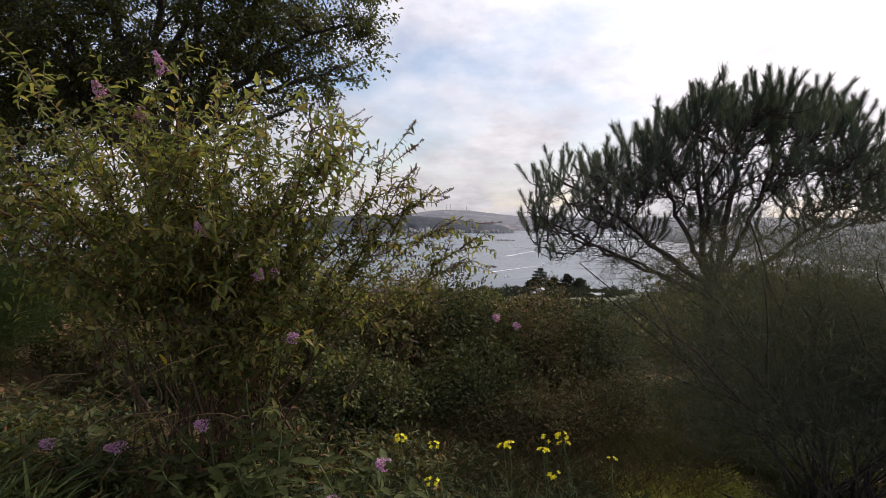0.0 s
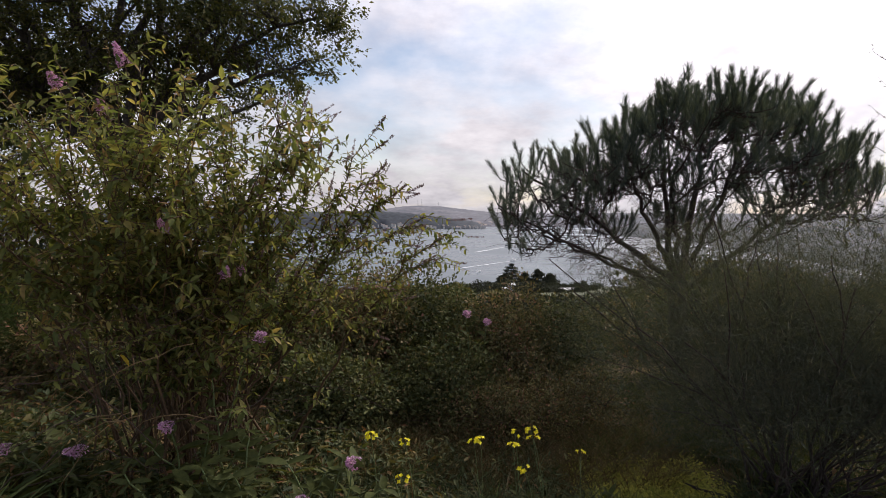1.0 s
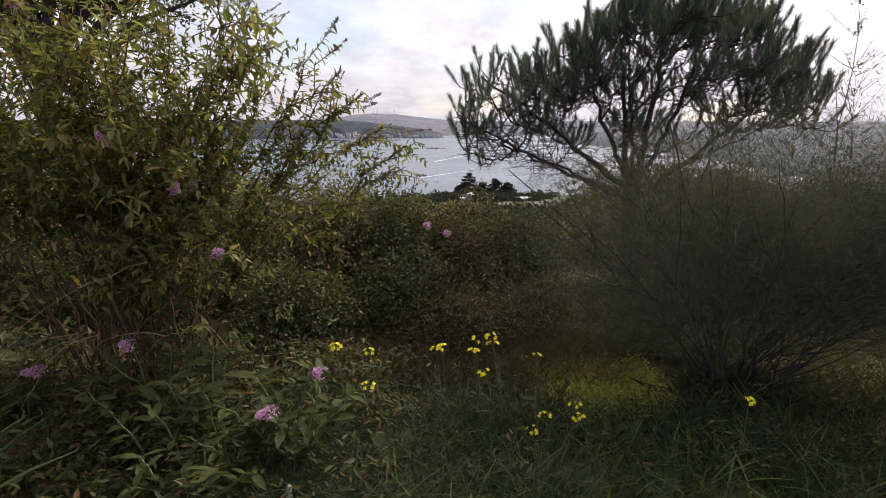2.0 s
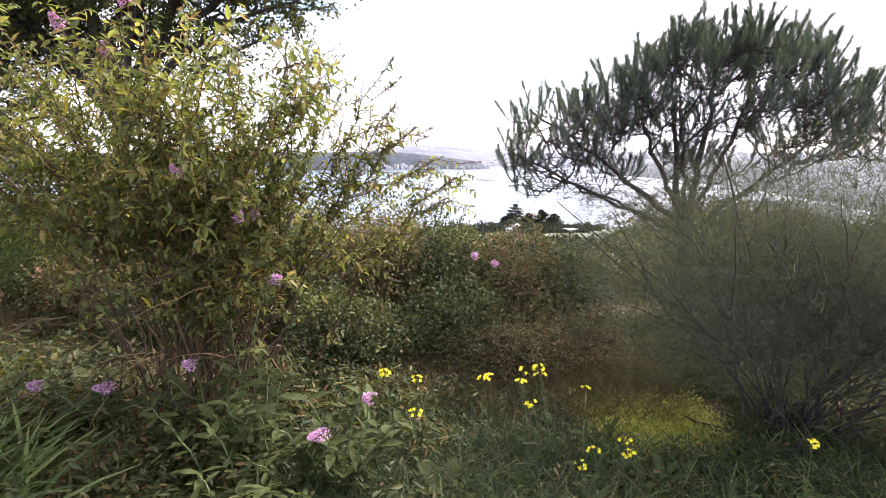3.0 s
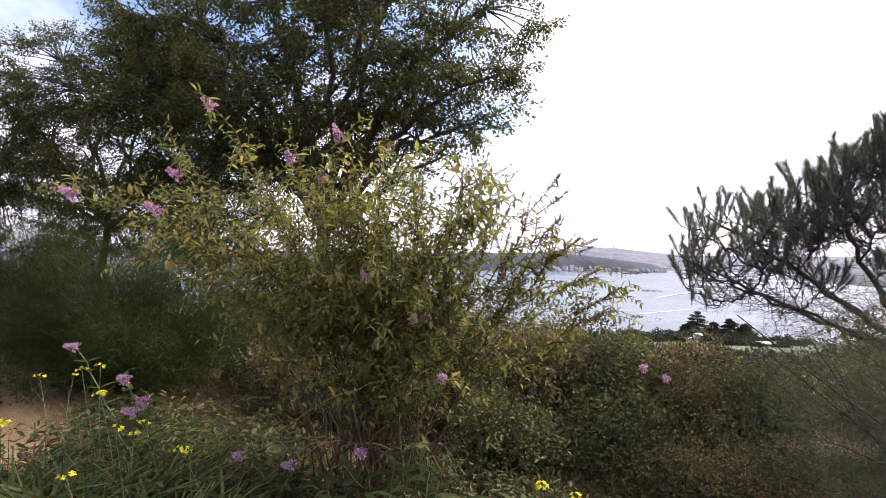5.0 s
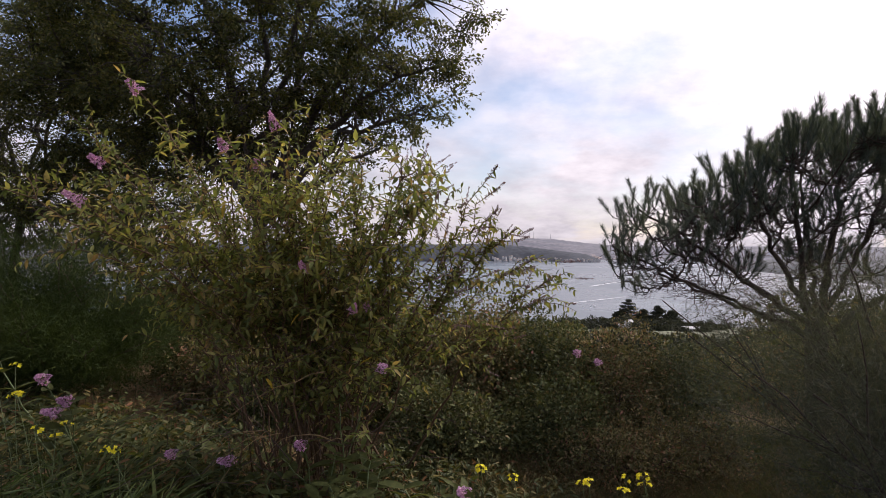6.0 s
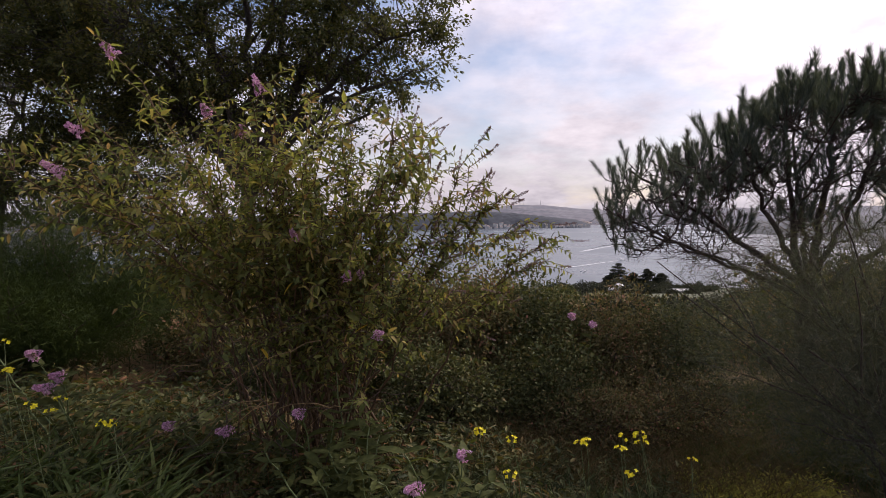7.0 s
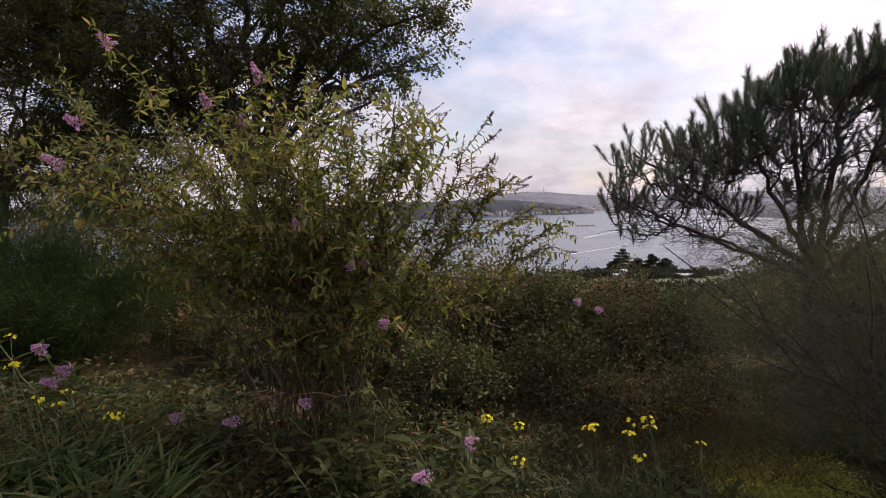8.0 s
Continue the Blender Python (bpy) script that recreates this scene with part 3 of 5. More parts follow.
def shrub(name, label, category, x, y, z0, top, rx, ry, mat, n, size, seed, stems=10, fine=False, lumps=14, group="", stem_mat=None, aspect=0.5, sprigs=0):
    """A rounded, uneven bush: lumps of leaves on woody canes."""
    rng = np.random.default_rng(seed)
    e = thing(name, label, category, (x, y, z0), group)
    h = top - z0
    cr = Acc()
    d = sphere_dirs(rng, lumps)
    d[:, 2] = np.abs(d[:, 2])
    centre = d * np.array([rx * 0.68, ry * 0.68, h * 0.62]) * rng.uniform(0.45, 1.2, (lumps, 1)) + (0, 0, h * 0.14)
    lump_r = np.array([rx, ry, h]) * 0.36
    which = rng.integers(0, lumps, n)
    rad = rng.uniform(0.35, 1.08, (n, 1)) ** 0.5
    q = sphere_dirs(rng, n)
    pos = centre[which] + q * rad * lump_r
    pos[:, 2] = np.where(pos[:, 2] < 0.02, rng.uniform(0.02, 0.25, n) * h, pos[:, 2])
    axis = unit(q + rng.normal(size=(n, 3)) * 0.8 + (0, 0, -0.25))
    nrm = rng.normal(size=(n, 3)) * 0.7 + (0, 0, 1) + q * 0.4
    ln = size * rng.uniform(0.6, 1.3, n)
    leaves(cr, pos, axis, nrm, ln, ln * aspect * rng.uniform(0.8, 1.2, n), fine)
    for k in range(sprigs):
        d = sphere_dirs(rng, 1)[0]
        d[2] = abs(d[2]) + 0.3
        p0 = unit(d) * np.array([rx, ry, h]) * 0.7
        q = p0 + unit(d + rng.normal(size=3) * 0.6 + (0, 0, 0.3)) * rng.uniform(0.15, 0.38)
        line = arc(p0, q, (0, 0, 0.06), 7, 0.006, rng)
        tube(cr, line, 0.003, 0.0012, 4)
        m = 16
        at = line[rng.integers(1, 7, m)] + rng.normal(size=(m, 3)) * 0.008
        ln = size * rng.uniform(0.6, 1.3, m)
        leaves(cr, at, rng.normal(size=(m, 3)) + unit(q - p0) * 0.7, rng.normal(size=(m, 3)) * 0.6 + (0, 0, 1), ln, ln * aspect, True)
    part("foliage", cr, mat, e, kind="stuff")
    for k in range(stems):
        st = Acc()
        c = centre[k % lumps] * 1.1
        tube(st, arc((rng.normal() * rx * 0.15, rng.normal() * ry * 0.15, -0.06), c, (0, 0, h * 0.3), 7, 0.01, rng), 0.004 + 0.006 * rng.uniform() * h, 0.002, 5)
        for _ in range(4):
            p0 = c * rng.uniform(0.5, 1)
            tube(st, arc(p0, p0 + sphere_dirs(rng, 1)[0] * (0.25, 0.25, 0.2) + (0, 0, 0.05), (0, 0, 0.03), 5), 0.003, 0.0012, 3)
        part("cane", st, stem_mat or M_DEAD, e)
    return e


def ground_at(x, y):
    return float(height(x, y))


rng0 = np.random.default_rng(77)
for k in range(130):
    yy = 6.8 + 20 * rng0.uniform() ** 1.5 if k < 100 else 28 + 110 * rng0.uniform() ** 1.3
    xx = rng0.uniform(-0.8, 1.0) * yy if k < 45 or k >= 100 else rng0.uniform(-0.1, 0.75) * yy
    g = ground_at(xx, yy)
    hh = (0.55 + 0.028 * yy) * rng0.uniform(0.75, 1.15)
    hh = hh * (1.6 if xx > 0.42 * yy or xx < -0.3 * yy else 0.72)
    shrub("shrub", "green scrub bush on the falling hillside", "bush", xx, yy, g, g + hh, 0.7 + hh * 0.9, 0.6 + hh * 0.7, (M_FAR_LEAF, M_BRAMBLE, M_FAR_LEAF, M_RUSSET)[k % 4], 2000 if k < 100 else 1000, 0.05 + 0.0036 * yy, 100 + k, 5, False, 12, "bushes down the hillside", None, 0.6)

for k in range(60):
    yy = rng0.uniform(138, 192)
    xx = rng0.uniform(0.06, 0.34) * yy
    g = ground_at(xx, yy)
    hh = rng0.uniform(0.9, 2.3) if yy < 172 else rng0.uniform(1.8, 3.6)
    shrub("shrub", "dark bush beside the houses on the slope", "bush", xx, yy, g, g + hh, 1.2 + hh * 0.7, 1.0 + hh * 0.5, M_FAR_LEAF, 900, 0.42, 300 + k, 3, False, 9, "bushes by the houses", None, 0.6)


# ---- large trees ----
def broadleaf(x, y, label, fork_z, lean, limbs, clusters, crown, leaf, per, trunk_r, seed, twigs=6, mat=None):
    """A tree from a trunk, limbs to given ends, and clusters of leaves near the limb ends and along them."""
    rng = np.random.default_rng(seed)
    z0 = ground_at(x, y)
    e = thing("elm_tree", label, "tree", (x, y, z0), "broadleaf trees behind the bushes")
    tr = Acc()
    fork = np.array([lean[0], lean[1], fork_z - z0])
    tube(tr, arc((0, 0, -0.15), fork, (-0.08, 0, 0.1), 9, 0.015, rng), trunk_r, trunk_r * 0.7, 10, 0.05, rng)
    part("trunk", tr, M_BARK, e)
    base = np.array([x, y, z0])
    lines = []
    for tip in limbs:
        lb = Acc()
        b = np.array(tip) - base
        start = fork * rng.uniform(0.82, 1.0)
        line = arc(start, b, (0, 0, 0.25 * np.linalg.norm(b - start) * rng.uniform(0.3, 1.0)), 11, 0.05, rng)
        tube(lb, line, trunk_r * rng.uniform(0.4, 0.62), 0.018, 7, 0.05, rng)
        lines.append(line)
        for _ in range(4):
            i = rng.integers(3, 9)
            off = sphere_dirs(rng, 1)[0] * (0.8, 0.8, 0.4) + unit(line[i + 1] - line[i]) * 0.6
            tube(lb, arc(line[i], line[i] + off * rng.uniform(0.7, 1.3), (0, 0, 0.12), 6, 0.03, rng), 0.025, 0.007, 5)
        part("limb", lb, M_BARK, e)
    pts = np.concatenate([ln[4:] for ln in lines])
    tw, cr = Acc(), Acc()
    mid, half = np.array(crown[0]) - base, np.array(crown[1])
    for c in range(clusters):
        d = sphere_dirs(rng, 1)[0]
        on_limb = lines[c % len(lines)][(10, 8, 6)[c // len(lines)]] + d * 0.12 if c < 3 * len(lines) else None
        p = on_limb if on_limb is not None else mid + d * half * rng.uniform(0.2, 1.0) ** 0.45 * (1 + 0.08 * math.sin(5 * d[0] + seed) + 0.08 * math.sin(7 * d[2] + 3 * d[1]))
        near = pts[np.argmin(((pts - p) ** 2).sum(1))]
        tube(tw, arc(near, p, (0, 0, 0.1), 5, 0.02, rng), 0.016, 0.005, 4)
        rad = rng.uniform(0.25, 0.55)
        n = int(per * rng.uniform(0.6, 1.3))
        tips = p + sphere_dirs(rng, twigs) * (rad, rad, rad * 0.42) + (0, 0, -0.05)
        for q in tips:
            tube(tw, arc(p, q, (0, 0, 0.03), 4), 0.005, 0.0015, 3)
        s = rng.uniform(0.1, 1.15, (n, 1))
        k = rng.integers(0, twigs, n)
        pos = p * (1 - s) + tips[k] * s + rng.normal(size=(n, 3)) * 0.045
        axis = unit(tips[k] - p) + rng.normal(size=(n, 3)) * 0.7 + (0, 0, -0.35)
        ln = leaf * rng.uniform(0.65, 1.25, n)
        leaves(cr, pos, axis, rng.normal(size=(n, 3)) * 0.6 + (0, 0, 1), ln, ln * 0.52, False)
    part("twig_spray", tw, M_BARK, e, kind="stuff")
    part("crown", cr, mat or M_ELM, e, kind="stuff")


broadleaf(-4.25, 8.0, "tall dark elm with a spreading crown over the bushes", 2.2, (0.15, 0.0), [
    (-1.3, 8.0, 4.2), (-1.6, 7.6, 3.4), (-2.2, 8.4, 5.2), (-2.0, 7.4, 2.9), (-3.0, 7.4, 5.6), (-3.2, 8.2, 3.6), (-4.0, 8.0, 6.4), (-4.6, 7.2, 5.2),
    (-5.4, 8.3, 5.9), (-5.6, 7.4, 4.3), (-6.8, 8.0, 5.6), (-7.4, 7.8, 4.4), (-6.4, 8.4, 3.4), (-5.0, 8.6, 3.2), (-3.0, 8.6, 6.4), (-1.6, 8.4, 5.4), (-8.2, 8.0, 4.6), (-8.0, 8.2, 5.8)],
    640, ((-4.9, 8.2, 4.65), (4.1, 1.6, 2.05)), 0.064, 190, 0.14, 41)
broadleaf(-10.4, 9.6, "thin-leaved tree with sky showing through its crown", 2.2, (0.3, 0.0), [
    (-8.6, 9.6, 3.0), (-9.0, 9.4, 4.4), (-9.6, 10, 5.6), (-10.6, 9.6, 5.0), (-11.6, 9.8, 5.8), (-12.4, 9.6, 4.2), (-12.8, 9.4, 2.8), (-9.4, 9.0, 2.2), (-11.0, 9.2, 3.2), (-13.6, 10, 5.0), (-8.4, 9.8, 2.0)],
    640, ((-9.8, 9.6, 4.0), (3.4, 1.4, 3.0)), 0.056, 185, 0.1, 42, 5)
broadleaf(-13.2, 9.0, "slender leaning tree on the hillside edge", 2.4, (0.4, 0.0), [
    (-11.8, 9.0, 4.4), (-13.0, 9.0, 5.4), (-14.4, 9.2, 4.6), (-12.2, 9.2, 3.0), (-14.6, 9.0, 3.0)],
    210, ((-13.6, 9.2, 4.2), (1.9, 1.2, 2.7)), 0.06, 150, 0.09, 43, 5)

broadleaf(-6.7, 8.5, "young elm with low branches beside the tall one", 0.9, (0.1, 0.0), [
    (-5.4, 8.4, 2.2), (-6.0, 8.2, 3.0), (-7.0, 8.6, 3.2), (-7.8, 8.4, 2.3), (-6.4, 8.0, 1.9), (-7.2, 8.1, 1.7)],
    140, ((-6.6, 8.4, 2.35), (1.9, 0.9, 1.2)), 0.052, 160, 0.06, 44, 5)


def tuft_acc(seed):
    """A pine shoot: a bottle brush of long needles round a short twig, pointing up."""
    rng = np.random.default_rng(seed)
    acc = Acc()
    n = 250
    s = rng.uniform(0.0, 1.0, n) ** 0.8
    a = rng.uniform(0, 6.283, n)
    rad = np.stack([np.cos(a), np.sin(a), np.zeros(n)], -1)
    sway = rng.uniform(-0.05, 0.05)
    pos = np.stack([sway * s * s, 0 * s, s * 0.24], -1) + rad * 0.004
    spread = rng.uniform(0.45, 1.25, n)[:, None] * (1.15 - 0.55 * s[:, None])
    way = unit(rad * spread + (0, 0, 1))
    blades(acc, pos, way, rad * 0.06, rng.uniform(0.05, 0.09, n), 0.0036, 1, rng)
    tube(acc, [(0, 0, -0.05), (sway * 0.2, 0, 0.1), (sway, 0, 0.25)], 0.006, 0.003, 5)
    return acc


TUFT_ACC = [tuft_acc(500 + k) for k in range(7)]
TUFTS = [q.mesh("needle_tuft", M_NEEDLE) for q in TUFT_ACC]


def place_tuft(parent, p, way, size, rng, joined=None):
    k = rng.integers(len(TUFTS))
    q = Vector(way).to_track_quat("Z", "Y")
    m = Matrix.LocRotScale(Vector(p), q @ Euler((0, 0, rng.uniform(0, 6.28))).to_quaternion(), Vector((size * 0.86, size * 0.86, size * 1.1)))
    if joined is not None:
        mm = np.array(m)
        src = TUFT_ACC[k]
        v = np.concatenate(src.v) @ mm[:3, :3].T + mm[:3, 3]
        base = joined.n
        joined.add(v, src.f[0])
        for f in src.f[1:]:
            joined.f.append(f + base)
        return
    ob = new("needle_tuft", TUFTS[k])
    ob.parent = parent
    ob.matrix_basis = m


def pine():
    rng = np.random.default_rng(61)
    x, y = 2.95, 6.0
    z0 = ground_at(x, y)
    e = thing("pine_tree", "young many-stemmed pine with upright needle tufts", "tree", (x, y, z0))
    base = np.array([x, y, z0])

    def dome(wx):
        return np.interp(wx, (0.72, 0.97, 1.48, 1.97, 2.15, 2.5, 2.95, 3.3, 4.15, 4.5, 4.95, 5.35), (1.75, 2.27, 2.42, 2.45, 2.64, 2.92, 3.03, 3.07, 3.01, 2.78, 2.5, 2.05))

    tr = Acc()
    fork = np.array([0.02, 0, 0.72 - z0])
    tube(tr, arc((0.05, 0, -0.1), fork, (-0.03, 0, 0.05), 8, 0.01, rng), 0.13, 0.1, 9, 0.04, rng)
    part("trunk", tr, M_PINE_BARK, e)
    wood = []
    for tip, r, bow in (((2.72, 6.0, 2.55), 0.042, -0.1), ((3.2, 6.0, 2.65), 0.05, 0.08), ((2.2, 5.9, 2.2), 0.036, -0.05), ((1.2, 6.1, 1.95), 0.036, 0.06), ((0.95, 5.9, 1.5), 0.026, 0.02),
                        ((3.75, 6.1, 2.4), 0.034, 0.08), ((4.75, 5.9, 1.95), 0.036, 0.0), ((1.35, 5.7, 1.25), 0.02, 0.02), ((2.95, 6.4, 2.45), 0.034, 0.04)):
        b = np.array(tip) - base
        line = arc(fork * rng.uniform(0.8, 1.0), b, (bow, b[1] * 0.06, 0.02), 15, 0.016, rng)
        lb = Acc()
        tube(lb, line, r, 0.011, 7, 0.06, rng)
        part("leader", lb, M_PINE_BARK, e)
        wood.append(line[3:])
    targets = []
    for k in range(66):
        wx = 1.0 + 4.25 * (k + rng.uniform()) / 66
        dy = rng.uniform(-1.0, 1.0)
        sink = 0.34 + 0.22 * dy * dy + (rng.uniform(0.0, 0.12) if k % 2 else rng.uniform(0.15, 0.62))
        s = (6.0 + dy) / 6.0
        targets.append((wx * s, 6.0 + dy, (dome(wx) - sink - 1.5) * s + 1.5))
    for k in range(78):
        wx, dy = rng.uniform(1.75, 4.9), rng.uniform(-0.9, 0.9)
        s = (6.0 + dy) / 6.0
        targets.append((wx * s, 6.0 + dy, (dome(wx) - rng.uniform(0.5, 1.25) - 1.5) * s + 1.5))
    for k in range(34):
        targets.append((rng.uniform(1.5, 4.7), 6.0 + rng.uniform(-0.6, 0.6), rng.uniform(1.2, 1.9)))
    for wx, wz in ((0.97, 1.42), (0.95, 1.3), (1.05, 1.2), (1.25, 1.3), (1.35, 1.0), (5.0, 1.7), (4.8, 1.45), (1.05, 1.7), (4.5, 1.6), (0.95, 1.55), (1.2, 1.5), (1.5, 1.12), (4.2, 1.75), (3.9, 1.6), (1.62, 1.62), (1.9, 1.5)):
        targets.append((wx, 6.0 + rng.normal() * 0.3, wz))
    targets.sort(key=lambda q: abs(q[0] - 2.95))
    ends = []
    for tgt in targets:
        b = np.array(tgt) - base
        cand = np.concatenate(wood)
        flat = np.hypot(cand[:, 0] - b[0], cand[:, 1] - b[1])
        want = b[2] - 0.6 * flat
        cost = np.abs(cand[:, 2] - want) + 0.5 * flat
        s0 = cand[np.argmin(cost)]
        reach = np.linalg.norm(b - s0)
        line = arc(s0, b, (0, 0, -0.13 * reach), 10, 0.012, rng)
        lb = Acc()
        tube(lb, line, 0.006 + 0.009 * min(reach, 1.3), 0.0055, 6, 0.05, rng)
        wood.append(line[3:7])
        way = unit(line[-1] - line[-3])
        crest = b[2] > dome(tgt[0] * 6.0 / tgt[1]) - 0.75 - z0
        mine = [(line[-1], unit(way * 0.3 + (0, 0, 0.9)), crest)]
        for _ in range(4 if tgt[0] < 1.7 else 5 if crest else 4):
            i = rng.integers(6, 10)
            side = unit(way * 0.4 + sphere_dirs(rng, 1)[0] * (1.0, 1.0, 0.25) + (0, 0, 0.1))
            q = line[i] + side * rng.uniform(0.1, 0.27)
            w = q + base
            s = 6.0 / w[1]
            if (w[2] - 1.5) * s + 1.74 > dome(w[0] * s) or w[0] * s < 0.88:
                continue
            tube(lb, arc(line[i], q, (0, 0, -0.05), 6, 0.004, rng), 0.007, 0.004, 4)
            mine.append((q, unit(side * (0.35 if crest else 0.6) + np.array([0, 0, 0.8])), crest))
        for _ in range(7):
            i = rng.integers(1, 8)
            q = line[i] + sphere_dirs(rng, 1)[0] * rng.uniform(0.1, 0.28)
            if q[2] + base[2] < dome(q[0] + base[0]) - 0.45:
                tube(lb, arc(line[i], q, (0, 0, 0.03), 5, 0.006, rng), 0.0035, 0.0014, 3)
        ob = part("branch", lb, M_PINE_BARK, e)
        ends += [(ob,) + q for q in mine]
    dead = Acc()
    for k in range(620):
        cand = np.concatenate(wood[:9] if k % 3 == 0 else wood[3:8] if k % 3 == 1 else wood)
        p = cand[rng.integers(len(cand))]
        q = p + sphere_dirs(rng, 1)[0] * (0.55, 0.45, 0.35) * rng.uniform(0.3, 1.1) + (0, 0, 0.04)
        w = q + base
        if w[2] > dome(w[0] * 6.0 / w[1]) - 0.35 or w[0] < 0.95:
            continue
        tube(dead, arc(p, q, (0, 0, -0.05), 7, 0.015, rng), 0.0048, 0.0014, 4)
        for m in range(2):
            r = p + (q - p) * rng.uniform(0.3, 0.8)
            tube(dead, arc(r, r + (q - p) * 0.3 + sphere_dirs(rng, 1)[0] * 0.14, (0, 0, 0.02), 5, 0.006, rng), 0.0028, 0.0012, 3)
    part("dead_brush", dead, M_DEAD, e, kind="stuff")
    rest = Acc()
    ends.sort(key=lambda q: 0 if q[3] else 1)
    for k, (ob, p, way, crest) in enumerate(ends):
        place_tuft(ob, p, unit(way + rng.normal(size=3) * 0.13), rng.uniform(0.85, 1.15) if crest and p[0] + 2.95 > 1.7 else rng.uniform(0.55, 0.85), rng, None if k < 298 else rest)
        if rng.uniform() < 0.2:
            place_tuft(e, p - way * 0.06 + rng.normal(size=3) * 0.03, unit(way + rng.normal(size=3) * 0.45), rng.uniform(0.5, 0.8), rng, rest)
    part("needle_mass", rest, M_NEEDLE, e, kind="stuff")


pine()


# ---- broom bushes ----
def broom_top(x):
    return np.interp(x, (0.7, 0.85, 1.0, 1.5, 2.0, 2.6, 3.5, 4.4), (0.72, 1.0, 1.18, 1.35, 1.5, 1.6, 1.65, 1.4))


def broom(name, label, x, y, mat, limbs, reach, strands, length, width, seed, r_stem=0.02, group="", droop=0.15, per=2, lift=0.0, stump=0):
    """A fan of woody stems carrying clouds of thin green twigs."""
    rng = np.random.default_rng(seed)
    z0 = ground_at(x, y)
    e = thing(name, label, "bush", (x, y, z0), group)
    pts, ways = [], []
    for tip in limbs:
        st = Acc()
        b = np.array(tip) - np.array([x, y, z0])
        a = np.array([rng.normal() * 0.09, rng.normal() * 0.07, -0.05])
        flatw = b * (1, 1, 0) * 0.12
        line = arc(a, b, -flatw + np.array([0, 0, 0.05]), 11, 0.015, rng)
        tube(st, line, r_stem * rng.uniform(0.6, 1.1), 0.004, 6, 0.05, rng)
        for _ in range(7):
            i = rng.integers(3, 11)
            way = unit(line[i] - line[i - 1])
            q = line[i] + unit(way + sphere_dirs(rng, 1)[0] * 0.6 + (0, 0, 0.15)) * rng.uniform(0.25, 0.55) * reach
            if lift and q[2] + z0 > broom_top(q[0] + x):
                continue
            sub = arc(line[i], q, (0, 0, 0.02), 6, 0.008, rng)
            tube(st, sub, 0.006, 0.0018, 4)
            pts += list(sub[1:])
            ways += [unit(q - line[i])] * 5
        pts += list(line[3:])
        ways += [unit(line[-1] - line[-3])] * len(line[3:])
        part("stem", st, M_STUMP if stump else M_DEAD, e)
    pts, ways = np.array(pts), np.array(ways)
    for k in range(stump):
        st = Acc()
        a = np.array([rng.normal() * 0.1, rng.normal() * 0.08, -0.05])
        d = sphere_dirs(rng, 1)[0] * (0.9, 0.7, 0.6) + (0.1, 0, 0.6)
        tube(st, arc(a, a + unit(d) * rng.uniform(0.12, 0.42), sphere_dirs(rng, 1)[0] * 0.07, 7, 0.012, rng), rng.uniform(0.006, 0.02) if k > 6 else 0.05, 0.004, 7, 0.1, rng)
        part("stub", st, M_STUMP, e)
    tw = Acc()
    for _ in range(per):
        n = strands // per
        k = rng.integers(0, len(pts), n)
        pos = pts[k] + rng.normal(size=(n, 3)) * 0.16 * reach
        way = unit(ways[k] * 0.7 + rng.normal(size=(n, 3)) * 0.75 + (0, 0, 0.3))
        bend = rng.normal(size=(n, 3)) * 0.2 + (0, 0, -droop)
        low = pos[:, 2] > 0.06
        if lift:
            low &= pos[:, 2] + z0 < broom_top(pos[:, 0] + x) + 0.11 * rng.normal(size=n)
            low &= (pos[:, 0] > 0.95) | (pos[:, 2] > lift + 0.12 * rng.normal(size=n))
        blades(tw, pos[low], way[low], bend[low], length * rng.uniform(0.5, 1.4, low.sum()), width, 1, rng)
    part("twig_spray", tw, mat, e, kind="stuff")


rb = np.random.default_rng(5)
broom("broom_bush", "feathery grey-green broom bush fanning from a dark base", 2.12, 2.87, M_BROOM,
      [(0.92 + 0.2 * i + rb.uniform(-0.1, 0.1), 3.0 + rb.uniform(-0.5, 0.5), 0.75 + 0.5 * rb.uniform() + (0.1 if 1 < i < 10 else 0.0)) for i in range(16)]
      + [(1.1 + 0.5 * i + rb.uniform(-0.2, 0.2), 3.2 + rb.uniform(-0.4, 0.5), 1.15 + 0.35 * rb.uniform()) for i in range(7)]
      + [(2.6 + 0.25 * i, 2.7 + rb.uniform(-0.3, 0.3), 0.4 + 0.2 * i % 0.5) for i in range(6)],
      1.25, 230000, 0.08, 0.0021, 71, 0.009, lift=0.5, stump=70)
broom("broom_bush", "dark green broom bush beside the path", -4.5, 4.6, M_BROOM_DARK,
      [(-5.6 + 0.18 * i + rb.normal() * 0.08, 4.5 + rb.normal() * 0.3, 1.42 - 0.012 * (i - 5) ** 2 + 0.1 * rb.normal()) for i in range(13)]
      + [(-5.7 + 0.3 * i, 4.1 + rb.normal() * 0.2, 0.65 + 0.15 * rb.uniform()) for i in range(9)],
      0.9, 125000, 0.085, 0.0034, 72, 0.01)
broom("broom_bush", "dark green broom bush beside the path", -6.6, 5.0, M_BROOM_DARK,
      [(-7.9 + 0.2 * i + rb.normal() * 0.08, 4.9 + rb.normal() * 0.3, 1.42 + 0.12 * rb.normal()) for i in range(12)],
      0.9, 90000, 0.095, 0.0038, 73, 0.01)


